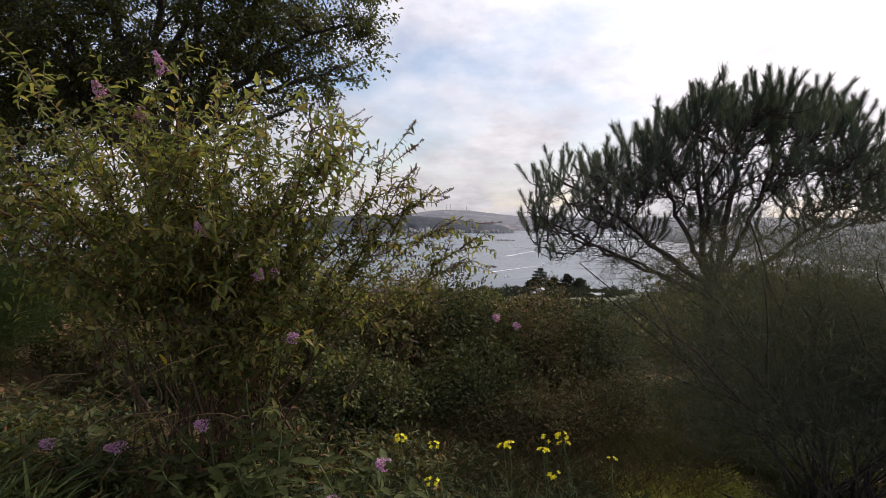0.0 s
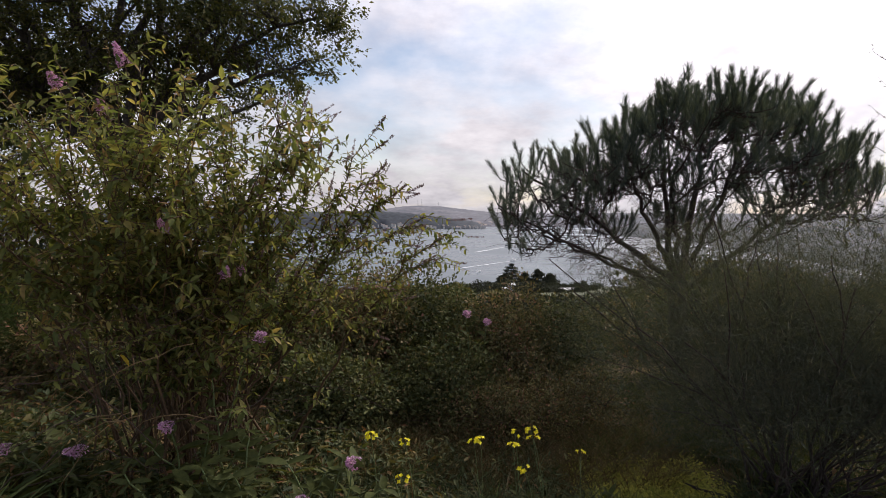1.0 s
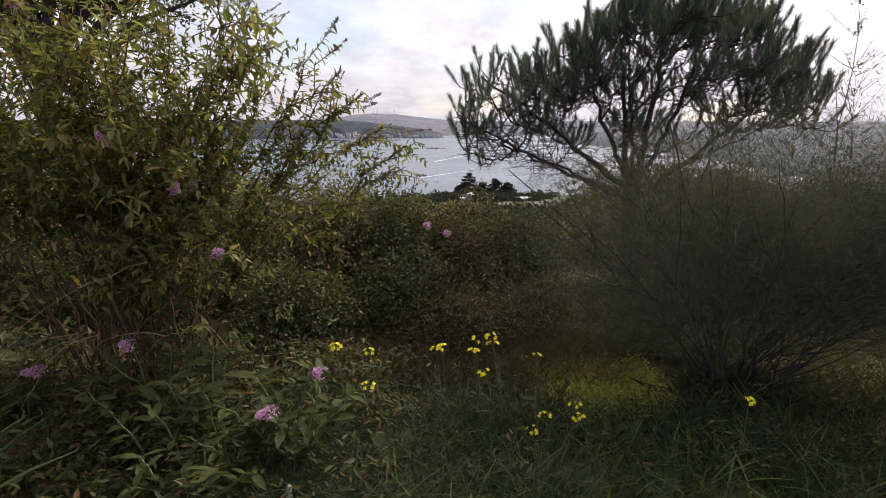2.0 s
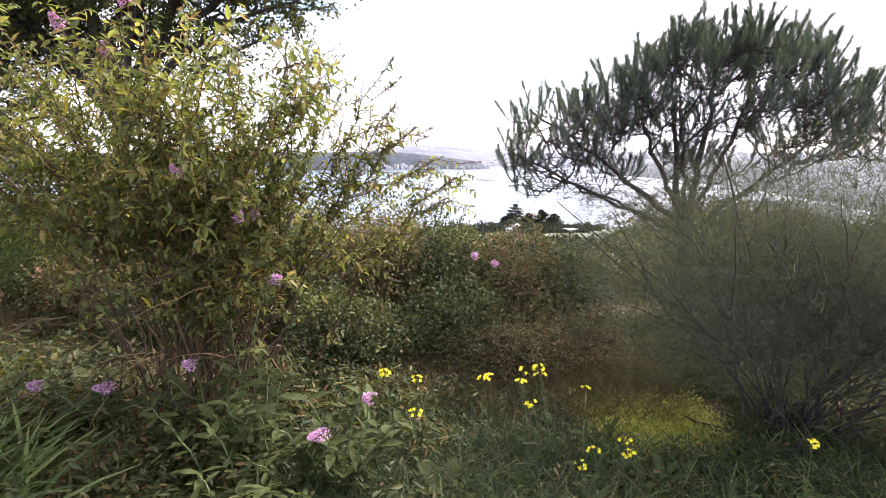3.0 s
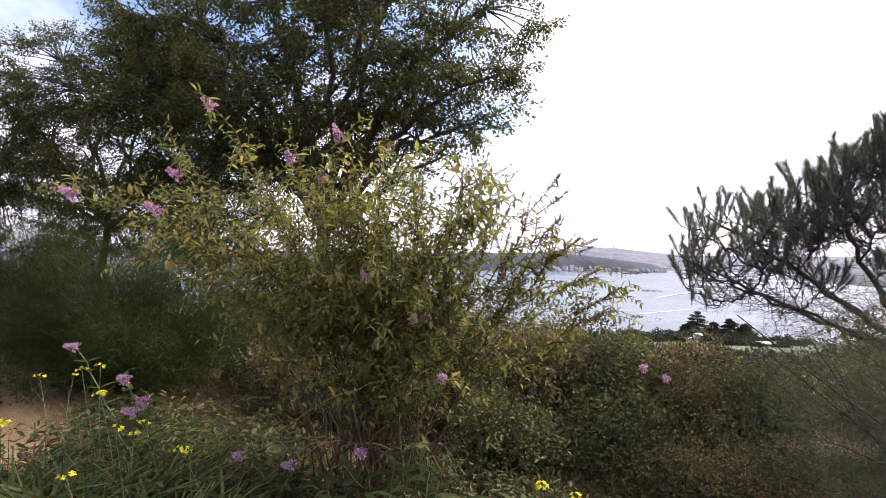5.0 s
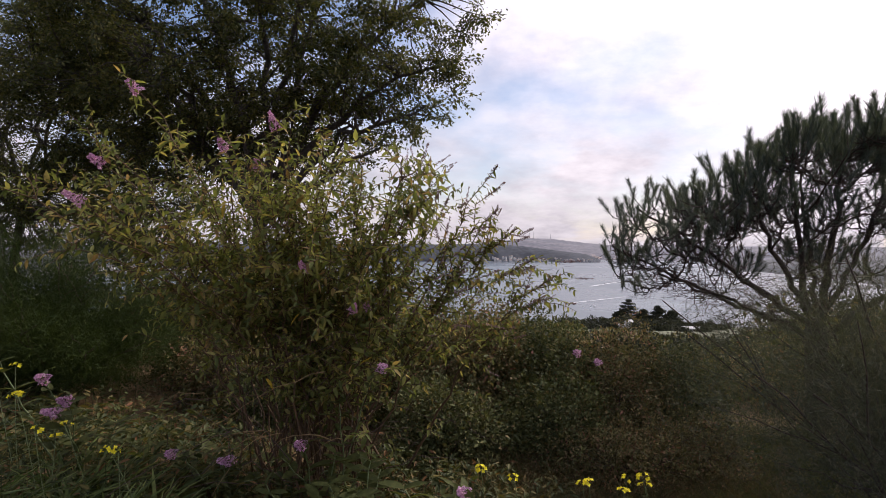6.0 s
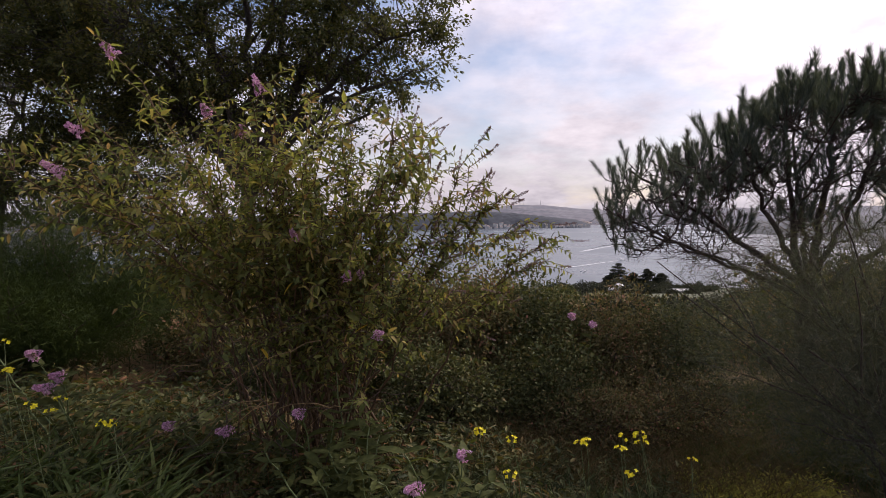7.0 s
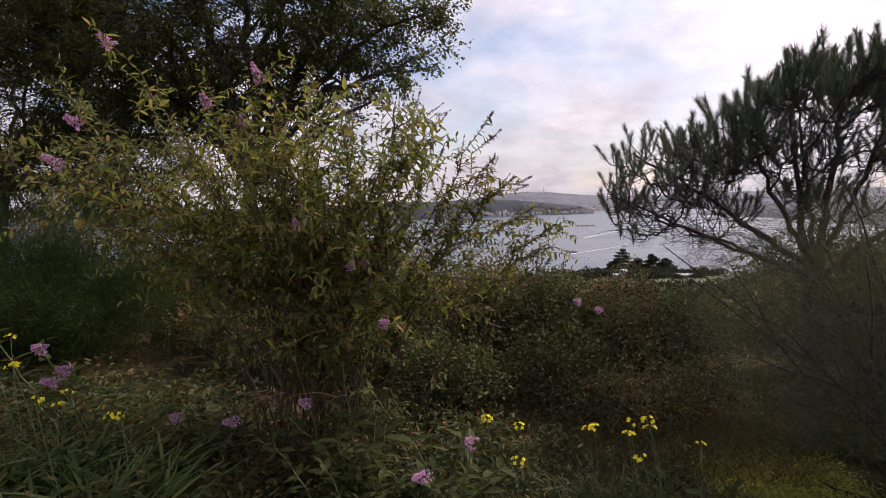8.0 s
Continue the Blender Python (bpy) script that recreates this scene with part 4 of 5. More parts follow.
def sapling(x, y, top, seed, label):
    """A thin, nearly bare sapling."""
    rng = np.random.default_rng(seed)
    z0 = ground_at(x, y)
    e = thing("sapling", label, "tree", (x, y, z0), "saplings beside the pine")
    st, lf = Acc(), Acc()
    h = top - z0
    line = arc((0, 0, -0.05), (rng.normal() * 0.1, 0, h), (0.06, 0, 0), 14, 0.012, rng)
    tube(st, line, 0.01, 0.0014, 6)
    for i in range(4, 14):
        for _ in range(5):
            q = line[i] + unit(sphere_dirs(rng, 1)[0] * (1, 1, 0.2) + (0, 0, 0.75)) * rng.uniform(0.15, 0.5)
            sub = arc(line[i], q, (0, 0, -0.03), 5)
            tube(st, sub, 0.0028, 0.001, 4)
            n = 7
            k = rng.integers(1, 5, n)
            ln = rng.uniform(0.02, 0.045, n)
            leaves(lf, sub[k] + rng.normal(size=(n, 3)) * 0.02, rng.normal(size=(n, 3)) + (0, 0, 0.4), rng.normal(size=(n, 3)) + (0, 0, 1), ln, ln * 0.35, False)
    part("trunk", st, M_BARK, e)
    part("leaves", lf, M_BRAMBLE, e, kind="stuff")


sapling(4.05, 4.5, 2.7, 81, "thin bare-twigged sapling beside the pine")
sapling(3.1, 4.0, 1.35, 82, "thin bare-twigged sapling in front of the pine")
sapling(4.7, 4.9, 1.9, 83, "thin bare-twigged sapling beside the pine")

# ---- thicket ----
for name, lab, x, y, top, rx, ry, mat, n, size, sd in (
    ("bramble_bush", "dense olive-green bramble thicket", 0.1, 4.7, 1.14, 0.62, 0.55, M_BRAMBLE, 14000, 0.05, 201),
    ("bramble_bush", "dense olive-green bramble thicket", -0.95, 4.9, 1.08, 0.8, 0.55, M_BRAMBLE, 14000, 0.05, 202),
    ("bramble_bush", "dense olive-green bramble thicket", -0.4, 4.5, 1.0, 0.6, 0.5, M_RUSSET, 12000, 0.046, 211),
    ("bramble_bush", "low green bramble growing under the thicket", -0.55, 3.85, 0.52, 0.6, 0.45, M_BRAMBLE, 11000, 0.042, 203),
    ("bramble_bush", "low green bramble growing under the thicket", 0.25, 4.05, 0.55, 0.5, 0.4, M_BRAMBLE, 10000, 0.04, 212),
    ("bramble_bush", "brown and green bramble with dying leaves", 0.7, 4.55, 0.84, 0.6, 0.5, M_RUSSET, 12000, 0.04, 204),
    ("bramble_bush", "brown and green bramble with dying leaves", 1.2, 4.75, 0.66, 0.65, 0.5, M_BRAMBLE, 11000, 0.042, 213),
    ("bramble_bush", "yellow-green bush on the slope behind the thicket", 1.5, 6.3, 0.34, 0.9, 0.7, M_SHOOT, 11000, 0.055, 205),
    ("bramble_bush", "russet dry scrub at the thicket's foot", 0.55, 3.85, 0.3, 0.6, 0.35, M_RUSSET, 11000, 0.03, 206),
    ("bramble_bush", "brown withered scrub beside the thicket", 1.2, 4.1, 0.28, 0.55, 0.4, M_RUSSET, 10000, 0.03, 207),
    ("bramble_bush", "brownish scrub between the broom and the buddleia", -2.7, 4.7, 0.82, 0.75, 0.5, M_RUSSET, 12000, 0.046, 208),
    ("bramble_bush", "brownish scrub between the broom and the buddleia", -1.8, 4.3, 0.75, 0.7, 0.5, M_BRAMBLE, 12000, 0.046, 209),
    ("bramble_bush", "dark bramble beside the broom", -3.4, 5.4, 0.9, 0.7, 0.5, M_BRAMBLE, 11000, 0.05, 210),
):
    shrub(name, lab, "bush", x, y, ground_at(x, y), top, rx, ry, mat, int(n * 1.45), size * 0.72, sd, 14, False, 44, "brambles of the thicket", None, 0.55, 46)


# ---- buddleia ----
def panicle_mesh(name, mat, length, radius, n, petal, seed):
    rng = np.random.default_rng(seed)
    acc = Acc()
    s = rng.uniform(0, 1, n)
    a = rng.uniform(0, 6.283, n)
    rad = np.stack([np.cos(a), np.sin(a), rng.uniform(-0.2, 0.5, n)], -1)
    r = radius * (1 - 0.8 * s) * rng.uniform(0.55, 1.1, n)
    pos = np.stack([np.cos(a) * r, np.sin(a) * r, s * length], -1)
    for k in range(3):
        leaves(acc, pos, rad + rng.normal(size=(n, 3)) * 0.8, rng.normal(size=(n, 3)), petal * rng.uniform(0.7, 1.2, n), petal * 0.7, False)
    tube(acc, [(0, 0, -0.02), (0, 0, length * 0.5), (0, 0, length)], 0.0025, 0.001, 4)
    return acc.mesh(name, mat)


FLOWER = [panicle_mesh("flower_panicle", M_LILAC, ln, r, 150, 0.011, 300 + k) for k, (ln, r) in enumerate(((0.09, 0.040), (0.12, 0.034), (0.07, 0.038)))]
SPENT = [panicle_mesh("spent_panicle", M_SPENT, ln, r, 60, 0.008, 310 + k) for k, (ln, r) in enumerate(((0.15, 0.010), (0.11, 0.009)))]


def put_part(name, mesh, parent, p, way, size, spin=0.0):
    ob = new(name, mesh)
    ob.parent = parent
    q = Vector(way).to_track_quat("Z", "Y") @ Euler((0, 0, spin)).to_quaternion()
    ob.matrix_basis = Matrix.LocRotScale(Vector(p), q, Vector((size, size, size)))
    return ob


def leafy_line(acc, line, start, step, size, rng, aspect=0.27, droop=0.3, full=0.88):
    """Opposite pairs of drooping lance leaves along a twig, smaller towards its tip."""
    seg = np.linalg.norm(np.diff(line, axis=0), axis=1)
    total = seg.sum()
    d = np.arange(start * total, total, step)
    if not len(d):
        return
    cum = np.concatenate([[0], np.cumsum(seg)])
    pos = np.stack([np.interp(d, cum, line[:, k]) for k in range(3)], -1)
    tan = unit(np.stack([np.interp(d + 0.01, cum, line[:, k]) for k in range(3)], -1) - np.stack([np.interp(d - 0.01, cum, line[:, k]) for k in range(3)], -1))
    side = unit(np.cross(tan, rng.normal(size=3) + (0, 0, 0.3)))
    turn = (np.arange(len(d)) % 2)[:, None]
    side = side * (1 - turn) + np.cross(tan, side) * turn
    for sgn in (-1, 1):
        n = len(d)
        keep = rng.uniform(size=n) < full
        ax = tan * 0.55 + side * sgn + rng.normal(size=(n, 3)) * 0.35 + (0, 0, -droop)
        nr = rng.normal(size=(n, 3)) * 0.4 + (0, 0, 1)
        ln = size * rng.uniform(0.5, 1.25, n) * (1.1 - 0.4 * d / total)
        leaves(acc, pos[keep], ax[keep], nr[keep], ln[keep], ln[keep] * aspect * rng.uniform(0.8, 1.25, keep.sum()))


def buddleia():
    rng = np.random.default_rng(91)
    x, y = -1.2, 2.95
    z0 = ground_at(x, y)
    e = thing("buddleia_bush", "large straggling buddleia with lilac panicles and yellowing leaves", "bush", (x, y, z0))
    base = np.array([x, y, z0])
    blooms = [(-1.91, 2.36, 2.31), (-1.31, 2.63, 2.16), (-1.56, 2.55, 2.05), (-2.07, 2.31, 1.94), (-2.15, 2.27, 1.75), (-1.41, 2.63, 1.95), (-2.38, 1.98, 1.82), (-0.85, 2.51, 1.21), (-0.8, 2.58, 1.22), (-0.67, 2.41, 0.95), (-1.09, 2.49, 1.41)]
    spikes = [(-0.14, 2.81, 1.97), (-0.13, 2.87, 1.86), (-0.03, 2.95, 1.64), (-0.12, 2.95, 1.56), (0.16, 2.99, 1.36), (0.02, 3.0, 1.44), (-0.5, 2.81, 2.02), (-0.56, 2.95, 2.08), (-0.14, 2.89, 1.74), (-0.3, 2.8, 1.3), (-0.42, 2.9, 1.8), (0.08, 3.05, 1.22)]
    tops = [(-2.4, 2.6, 2.15), (-2.6, 2.7, 1.95), (-1.7, 2.8, 2.2), (-1.1, 2.8, 2.18), (-0.9, 2.7, 2.0), (-2.1, 2.9, 2.1), (-1.7, 2.6, 1.75), (-1.2, 2.5, 1.75), (-2.6, 2.6, 1.6), (-2.2, 2.4, 1.5), (-0.8, 2.5, 1.6), (-0.6, 2.7, 1.4)]
    more = [(x + rng.uniform(-1.25, 0.75), y + rng.uniform(-0.6, 0.4), rng.uniform(0.9, 2.1)) for _ in range(80)]
    more = [q for q in more if q[0] > x - 0.5 or q[2] > 1.6]
    nb, ns, nt = len(blooms), len(spikes), len(tops)
    lf, fine = Acc(), Acc()
    for k, tip in enumerate(blooms + spikes + tops + more):
        spike = nb <= k < nb + ns
        b = np.array(tip) - base
        a = np.array([rng.normal() * 0.2, rng.normal() * 0.16, -0.05])
        out = np.hypot(b[0], b[1])
        sag = (0.0, 0, 0.32 * out + 0.02 * b[2]) if spike else (-b[0] * 0.2, -b[1] * 0.2, 0.2 * out + 0.12 * b[2])
        line = arc(a, b, sag, 15, 0.018, rng)
        st = Acc()
        tube(st, line, rng.uniform(0.004, 0.0085), 0.002, 6, 0.05, rng)
        leafy_line(lf, line, 0.5, 0.042, 0.065 if spike else 0.085, rng, 0.34, 0.3, 0.85)
        heads = []
        ntw = 20 if spike else 13
        if k >= nb + ns + nt and tip[2] < 1.2:
            ntw = 6
        for _ in range(ntw):
            i = rng.integers(7, 15)
            way = unit(line[i] - line[i - 1])
            ln = rng.uniform(0.1, 0.3) if spike else rng.uniform(0.12, 0.36)
            q = line[i] + unit(way * (0.9 if spike else 0.5) + sphere_dirs(rng, 1)[0] * 0.85 + ((0.3, 0, 0.2) if spike else (0, -0.1, 0.0))) * ln
            if q[2] + z0 > np.interp(q[0] + x, (-1.2, -0.6, -0.24, 0.05, 0.35), (2.4, 2.05, 1.9, 1.58, 1.32)):
                continue
            sub = arc(line[i], q, (0, 0, 0.05), 7, 0.007, rng)
            tube(st, sub, 0.003, 0.0011, 4)
            leafy_line(fine if spike else lf, sub, 0.15, 0.026 if spike else 0.036, 0.05 if spike else 0.06, rng, 0.36, 0.35)
            if spike and rng.uniform() < 0.4:
                heads.append((sub[-1], unit(q - line[i]), rng.uniform(0.5, 0.85)))
        if spike:
            leafy_line(fine, line[9:], 0.0, 0.016, 0.034, rng, 0.32, 0.1)
        stem = part("stem", st, M_STEM, e)
        for p, way, size in heads:
            put_part("spent_panicle", SPENT[rng.integers(2)], stem, p, way, size, rng.uniform(0, 6))
        end = unit(line[-1] - line[-2])
        if k < nb:
            put_part("flower_panicle", FLOWER[k % 3], stem, line[-1], unit(end + (0, -0.3, 0.1)), 0.85 if k < 7 else 0.68, k)
        elif spike:
            put_part("spent_panicle", SPENT[k % 2], stem, line[-1] - end * 0.1, unit(end + (0.06, 0, 0.1)), rng.uniform(0.8, 1.05), k)
    low = Acc()
    for k in range(240):
        a = np.array([rng.uniform(-1.2, 0.62), rng.uniform(-0.62, 0.3), rng.uniform(0.3, 1.45)])
        if (a[0] < -0.55 - 0.2 * rng.uniform() and a[2] + z0 < 1.5) or (-0.75 < a[0] < 0.3 and a[2] + z0 < 0.72):
            continue
        q = a + np.array([rng.normal() * 0.15, rng.normal() * 0.11 - 0.03, rng.normal() * 0.1 + 0.04])
        sub = arc(a, q, (0, 0, 0.06), 6, 0.008, rng)
        tube(low, sub, 0.0028, 0.001, 4)
        leafy_line(lf, sub, 0.1, 0.033, 0.06 if k % 2 else 0.045, rng, 0.36, 0.4)
    part("low_twig", low, M_STEM, e, kind="stuff")
    part("foliage", lf, M_BUDDLEIA, e, kind="stuff")
    part("tip_foliage", fine, M_BUDDLEIA, e, kind="stuff")
    dry = Acc()
    for _ in range(130):
        a = np.array([rng.normal() * 0.3 - 0.1, rng.normal() * 0.3 - 0.15, rng.uniform(0.05, 1.0)])
        q = a + np.array([rng.normal() * 0.3, rng.normal() * 0.2, rng.normal() * 0.22])
        tube(dry, arc(a, q, (0, 0, 0.08), 6, 0.012, rng), rng.uniform(0.0014, 0.0028), 0.001, 4)
    part("dry_brush", dry, M_DEAD, e, kind="stuff")
    for _ in range(13):
        a = np.array([rng.uniform(-0.4, 0.35), rng.uniform(-0.6, -0.3), rng.uniform(0.45, 0.95)])
        q = a + np.array([-rng.uniform(0.25, 0.6), rng.normal() * 0.12, -rng.uniform(0.05, 0.4)])
        cane = Acc()
        tube(cane, arc(a, q, (0, 0, rng.uniform(0.08, 0.2)), 9, 0.006, rng), rng.uniform(0.002, 0.0032), 0.001, 5)
        part("dry_cane", cane, M_CANE, e, "pale dry arching cane")
    return e


BUSH = buddleia()


# ---- young shoots with single leaves ----
def lance_mesh(length, width, seed):
    acc = Acc()
    n = 7
    s = np.linspace(0, 1, n)
    w = width * 0.5 * np.sin(np.clip(s * 0.96 + 0.04, 0, 1) ** 0.8 * math.pi) ** 0.75
    rng = np.random.default_rng(seed)
    droop = -length * (0.1 + 0.15 * rng.uniform()) * s ** 2
    wav = 0.04 * length * np.sin(s * 11 + seed) * 0.3
    v = np.concatenate([np.stack([s * length, w, droop + w * 0.3 + wav], -1), np.stack([s * length, 0 * s, droop], -1), np.stack([s * length, -w, droop + w * 0.3 - wav], -1)])
    i = np.arange(n - 1)
    acc.add(v, np.concatenate([np.stack([i + n, i + n + 1, i + 1, i], -1), np.stack([i + 2 * n, i + 2 * n + 1, i + n + 1, i + n], -1)]))
    return acc.mesh("leaf", M_SHOOT)


YELLOWED = lance_mesh(1.0, 0.4, 33)
YELLOWED.materials[0] = M_YLEAF
LEAVES = [lance_mesh(1.0, w, k) for k, w in enumerate((0.3, 0.34, 0.27, 0.38))]
BROAD = [lance_mesh(1.0, w, 20 + k) for k, w in enumerate((0.5, 0.56, 0.46))]


def put_leaf(parent, p, axis, size, rng, kinds, name="leaf"):
    ob = new(name, kinds[rng.integers(len(kinds))])
    ob.parent = parent
    ax = Vector(axis).normalized()
    ya = Vector((0, 0, 1)).cross(ax).normalized()
    za = ax.cross(ya)
    m = Matrix((ax, ya, za)).transposed().to_4x4()
    ob.matrix_basis = Matrix.Translation(p) @ m @ Matrix.Rotation(rng.normal() * 0.35, 4, "X") @ Matrix.Diagonal((size, size, size, 1))


ry = np.random.default_rng(17)
for q in ((-1.22, 2.33, 0.9), (-1.75, 2.5, 1.45), (-1.1, 2.45, 1.2), (-1.5, 2.45, 1.75), (-0.72, 2.42, 1.0)):
    put_leaf(BUSH, Vector(q) - BUSH.location, (ry.normal() * 0.7, -0.3, -0.6), ry.uniform(0.06, 0.08), ry, [YELLOWED], "yellow_leaf")


def shoot(x, y, tips, label, seed, leaf=0.11, bloom=None, kinds=None):
    rng = np.random.default_rng(seed)
    z0 = ground_at(x, y)
    e = thing("buddleia_shoot", label, "plant", (x, y, z0), "young buddleia shoots")
    for k, tip in enumerate(tips):
        b = np.array(tip) - np.array([x, y, z0])
        line = arc((rng.normal() * 0.05, rng.normal() * 0.05, -0.03), b, (0, 0, 0.12), 10, 0.006, rng)
        st = Acc()
        tube(st, line, 0.006, 0.0025, 6)
        part("stem", st, M_GREEN_STEM, e)
        for i in range(3, 10):
            t = unit(line[i] - line[i - 1])
            a0 = rng.uniform(0, 3.14)
            for sg in (0, math.pi):
                side = np.array([math.cos(a0 + sg), math.sin(a0 + sg), 0.1])
                put_leaf(e, line[i], side + t * 0.4 + (0, 0, -0.1), leaf * rng.uniform(0.6, 1.25), rng, kinds or LEAVES)
        if bloom is None or k in bloom:
            put_part("flower_panicle", FLOWER[k % 3], e, line[-1], unit(np.array([rng.normal() * 0.25, -1.0, 0.45])), rng.uniform(0.75, 0.9), k)


shoot(-0.98, 2.53, [(-1.06, 2.38, 0.57), (-0.91, 2.43, 0.52), (-0.76, 2.48, 0.49), (-0.86, 2.33, 0.37), (-0.94, 2.58, 0.72), (-0.78, 2.68, 0.87), (-1.18, 2.41, 0.49), (-0.66, 2.28, 0.37)], "leafy young buddleia shoot with a lilac flower head", 401, 0.11, (0,))
shoot(-0.35, 2.2, [(-0.24, 2.17, 0.49), (-0.4, 1.96, 0.44), (-0.12, 2.2, 0.36), (-0.5, 2.15, 0.5), (-0.3, 2.3, 0.45), (-0.6, 2.05, 0.42)], "leafy young buddleia shoot with two lilac flower heads", 402, 0.11, (0, 1))
shoot(-1.66, 2.58, [(-1.81, 2.46, 0.45), (-1.50, 2.51, 0.41), (-1.66, 2.66, 0.40), (-1.35, 2.61, 0.31)], "low young buddleia shoot with pale lilac flower heads", 403, 0.09, (0, 1))
shoot(-2.44, 2.62, [(-2.60, 2.50, 0.80), (-2.39, 2.37, 0.66), (-2.40, 2.45, 0.70), (-2.94, 2.48, 0.97), (-2.19, 2.57, 0.56), (-2.69, 2.47, 0.61)], "buddleia shoot with lilac flower heads beside the path", 404, 0.12, (0, 1, 2, 3))
shoot(0.45, 4.15, [(0.39, 4.01, 0.74), (0.54, 3.99, 0.68), (0.5, 4.1, 0.5)], "buddleia shoot with two pale flower heads in the brambles", 405, 0.085, (0, 1))


rs = np.random.default_rng(23)
for k, (qx, qy, hz, lf_) in enumerate(((-0.85, 2.15, 0.46, 0.105), (-0.7, 2.25, 0.5, 0.11), (-0.72, 1.95, 0.3, 0.1), (-0.5, 2.15, 0.42, 0.105))):
    g = ground_at(qx, qy)
    shoot(qx, qy, [(qx + rs.normal() * 0.13, qy + rs.normal() * 0.1, max(g + 0.15, hz * rs.uniform(0.6, 1.05))) for _ in range(6)], "leafy green buddleia shoot without flowers", 460 + k, lf_ * 0.85, (), LEAVES)


def rosette(x, y, n, size, label, seed, kinds, up=0.35):
    rng = np.random.default_rng(seed)
    e = thing("leaf_rosette", label, "plant", (x, y, ground_at(x, y)), "leaf rosettes in the grass")
    for k in range(n):
        a = k * 2.4 + rng.normal() * 0.2
        u = up * (0.4 + k / n)
        put_leaf(e, (0.015 * math.cos(a), 0.015 * math.sin(a), 0.02 + 0.1 * k / n), (math.cos(a), math.sin(a), u), size * rng.uniform(0.7, 1.15), rng, kinds)


rosette(-0.75, 1.88, 12, 0.17, "broad-leaved green rosette at the path's edge", 411, BROAD)
rosette(0.08, 2.2, 11, 0.17, "broad-leaved green rosette in the grass", 412, BROAD, 0.8)
rosette(-0.45, 1.75, 9, 0.13, "broad-leaved green rosette at the path's edge", 413, BROAD)
rosette(-1.75, 2.5, 9, 0.15, "broad-leaved green rosette under the buddleia", 414, BROAD, 0.6)
rosette(-2.3, 2.9, 9, 0.15, "broad-leaved green rosette under the buddleia", 415, BROAD, 0.6)


rr = np.random.default_rng(19)
for k in range(15):
    qx, qy = rr.uniform(-2.7, -0.9), rr.uniform(2.3, 3.1)
    rosette(qx, qy, 10, rr.uniform(0.1, 0.16), "low broad-leaved weed under the buddleia", 420 + k, LEAVES if k % 2 else BROAD, 0.7)
for k in range(9):
    qx, qy = rr.uniform(-0.3, 1.7), rr.uniform(1.9, 2.9)
    rosette(qx, qy, 9, rr.uniform(0.09, 0.14), "low leafy weed in the clearing's grass", 450 + k, LEAVES, 1.0)


# ---- grass and herbs ----
def grass(name, label, mat, n, box_, length, width, seed, lean=0.35, keep=None, tufts=0):
    rng = np.random.default_rng(seed)
    x0, x1, y0, y1 = box_
    if tufts:
        cx, cy = rng.uniform(x0, x1, tufts), rng.uniform(y0, y1, tufts)
        k = rng.integers(0, tufts, n)
        x, y = cx[k] + rng.normal(size=n) * 0.05, cy[k] + rng.normal(size=n) * 0.05
    else:
        x, y = rng.uniform(x0, x1, n), rng.uniform(y0, y1, n)
    if keep is not None:
        ok = keep(x, y)
        x, y = x[ok], y[ok]
    m = len(x)
    a = rng.uniform(0, 6.283, m)
    o = np.stack([np.cos(a), np.sin(a), 0 * a], -1)
    way = unit(o * rng.uniform(0.05, lean, (m, 1)) + (0, 0, 1))
    bend = o * rng.uniform(0.1, 0.75, (m, 1)) + (0, 0, -0.25)
    acc = Acc()
    blades(acc, np.stack([x, y, height(x, y) - 0.01], -1), way, bend, length * rng.uniform(0.45, 1.25, m), width, 4, rng)
    tagged(part(name, acc, mat, kind="stuff"), label, "grass")


def off_path(x, y):
    """Bare trodden soil where the path runs by on the left, with a ragged grassy edge."""
    far = np.hypot(x, y)
    edge = 1.22 + 0.1 * np.sin(3.1 * x + 1.3 * y) + 0.07 * np.sin(9.0 * x - 7.0 * y)
    trodden = (-x > edge * (y + 0.15)) & (far < 5.9 + 0.3 * np.sin(4.0 * x))
    tongue = ((x + 3.1) / 0.9) ** 2 + ((y - 2.05) / 0.16) ** 2 < 1
    return ~(trodden & ~tongue)


def off_patch(x, y):
    return ((x - 1.42) / 0.55) ** 2 + ((y - 3.3) / 0.7) ** 2 > 1


grass("grass", "dark green meadow grass in the clearing", M_DEEP, 15000, (-0.5, 2.6, 1.5, 3.7), 0.24, 0.005, 431, 0.4, off_patch, 520)
grass("grass", "deep green tall grass beside the shoots", M_DEEP, 6500, (-0.55, 0.75, 1.6, 2.7), 0.27, 0.006, 440, 0.45, None, 200)
grass("grass", "dark green meadow grass under the bushes", M_GRASS, 6500, (-4.0, -0.3, 1.3, 4.0), 0.15, 0.005, 432, 0.5, off_path, 420)
grass("grass", "short rough grass along the path's edge", M_GRASS, 7000, (-7.5, 5.0, 3.4, 6.5), 0.22, 0.007, 433, 0.5, off_path, 300)
grass("dry_grass", "straw-coloured dry grass at the thicket's foot", M_DRY, 6000, (-0.3, 1.7, 3.0, 4.1), 0.3, 0.0035, 434, 0.35)
grass("dry_grass", "dry litter grass at the path's edge", M_DRY, 1400, (-5.0, 1.8, 1.0, 3.6), 0.06, 0.004, 435, 1.4)
grass("grass", "rough grass between the thicket and the broom", M_GRASS, 8000, (1.1, 3.2, 3.3, 5.6), 0.26, 0.006, 439, 0.5, None, 260)
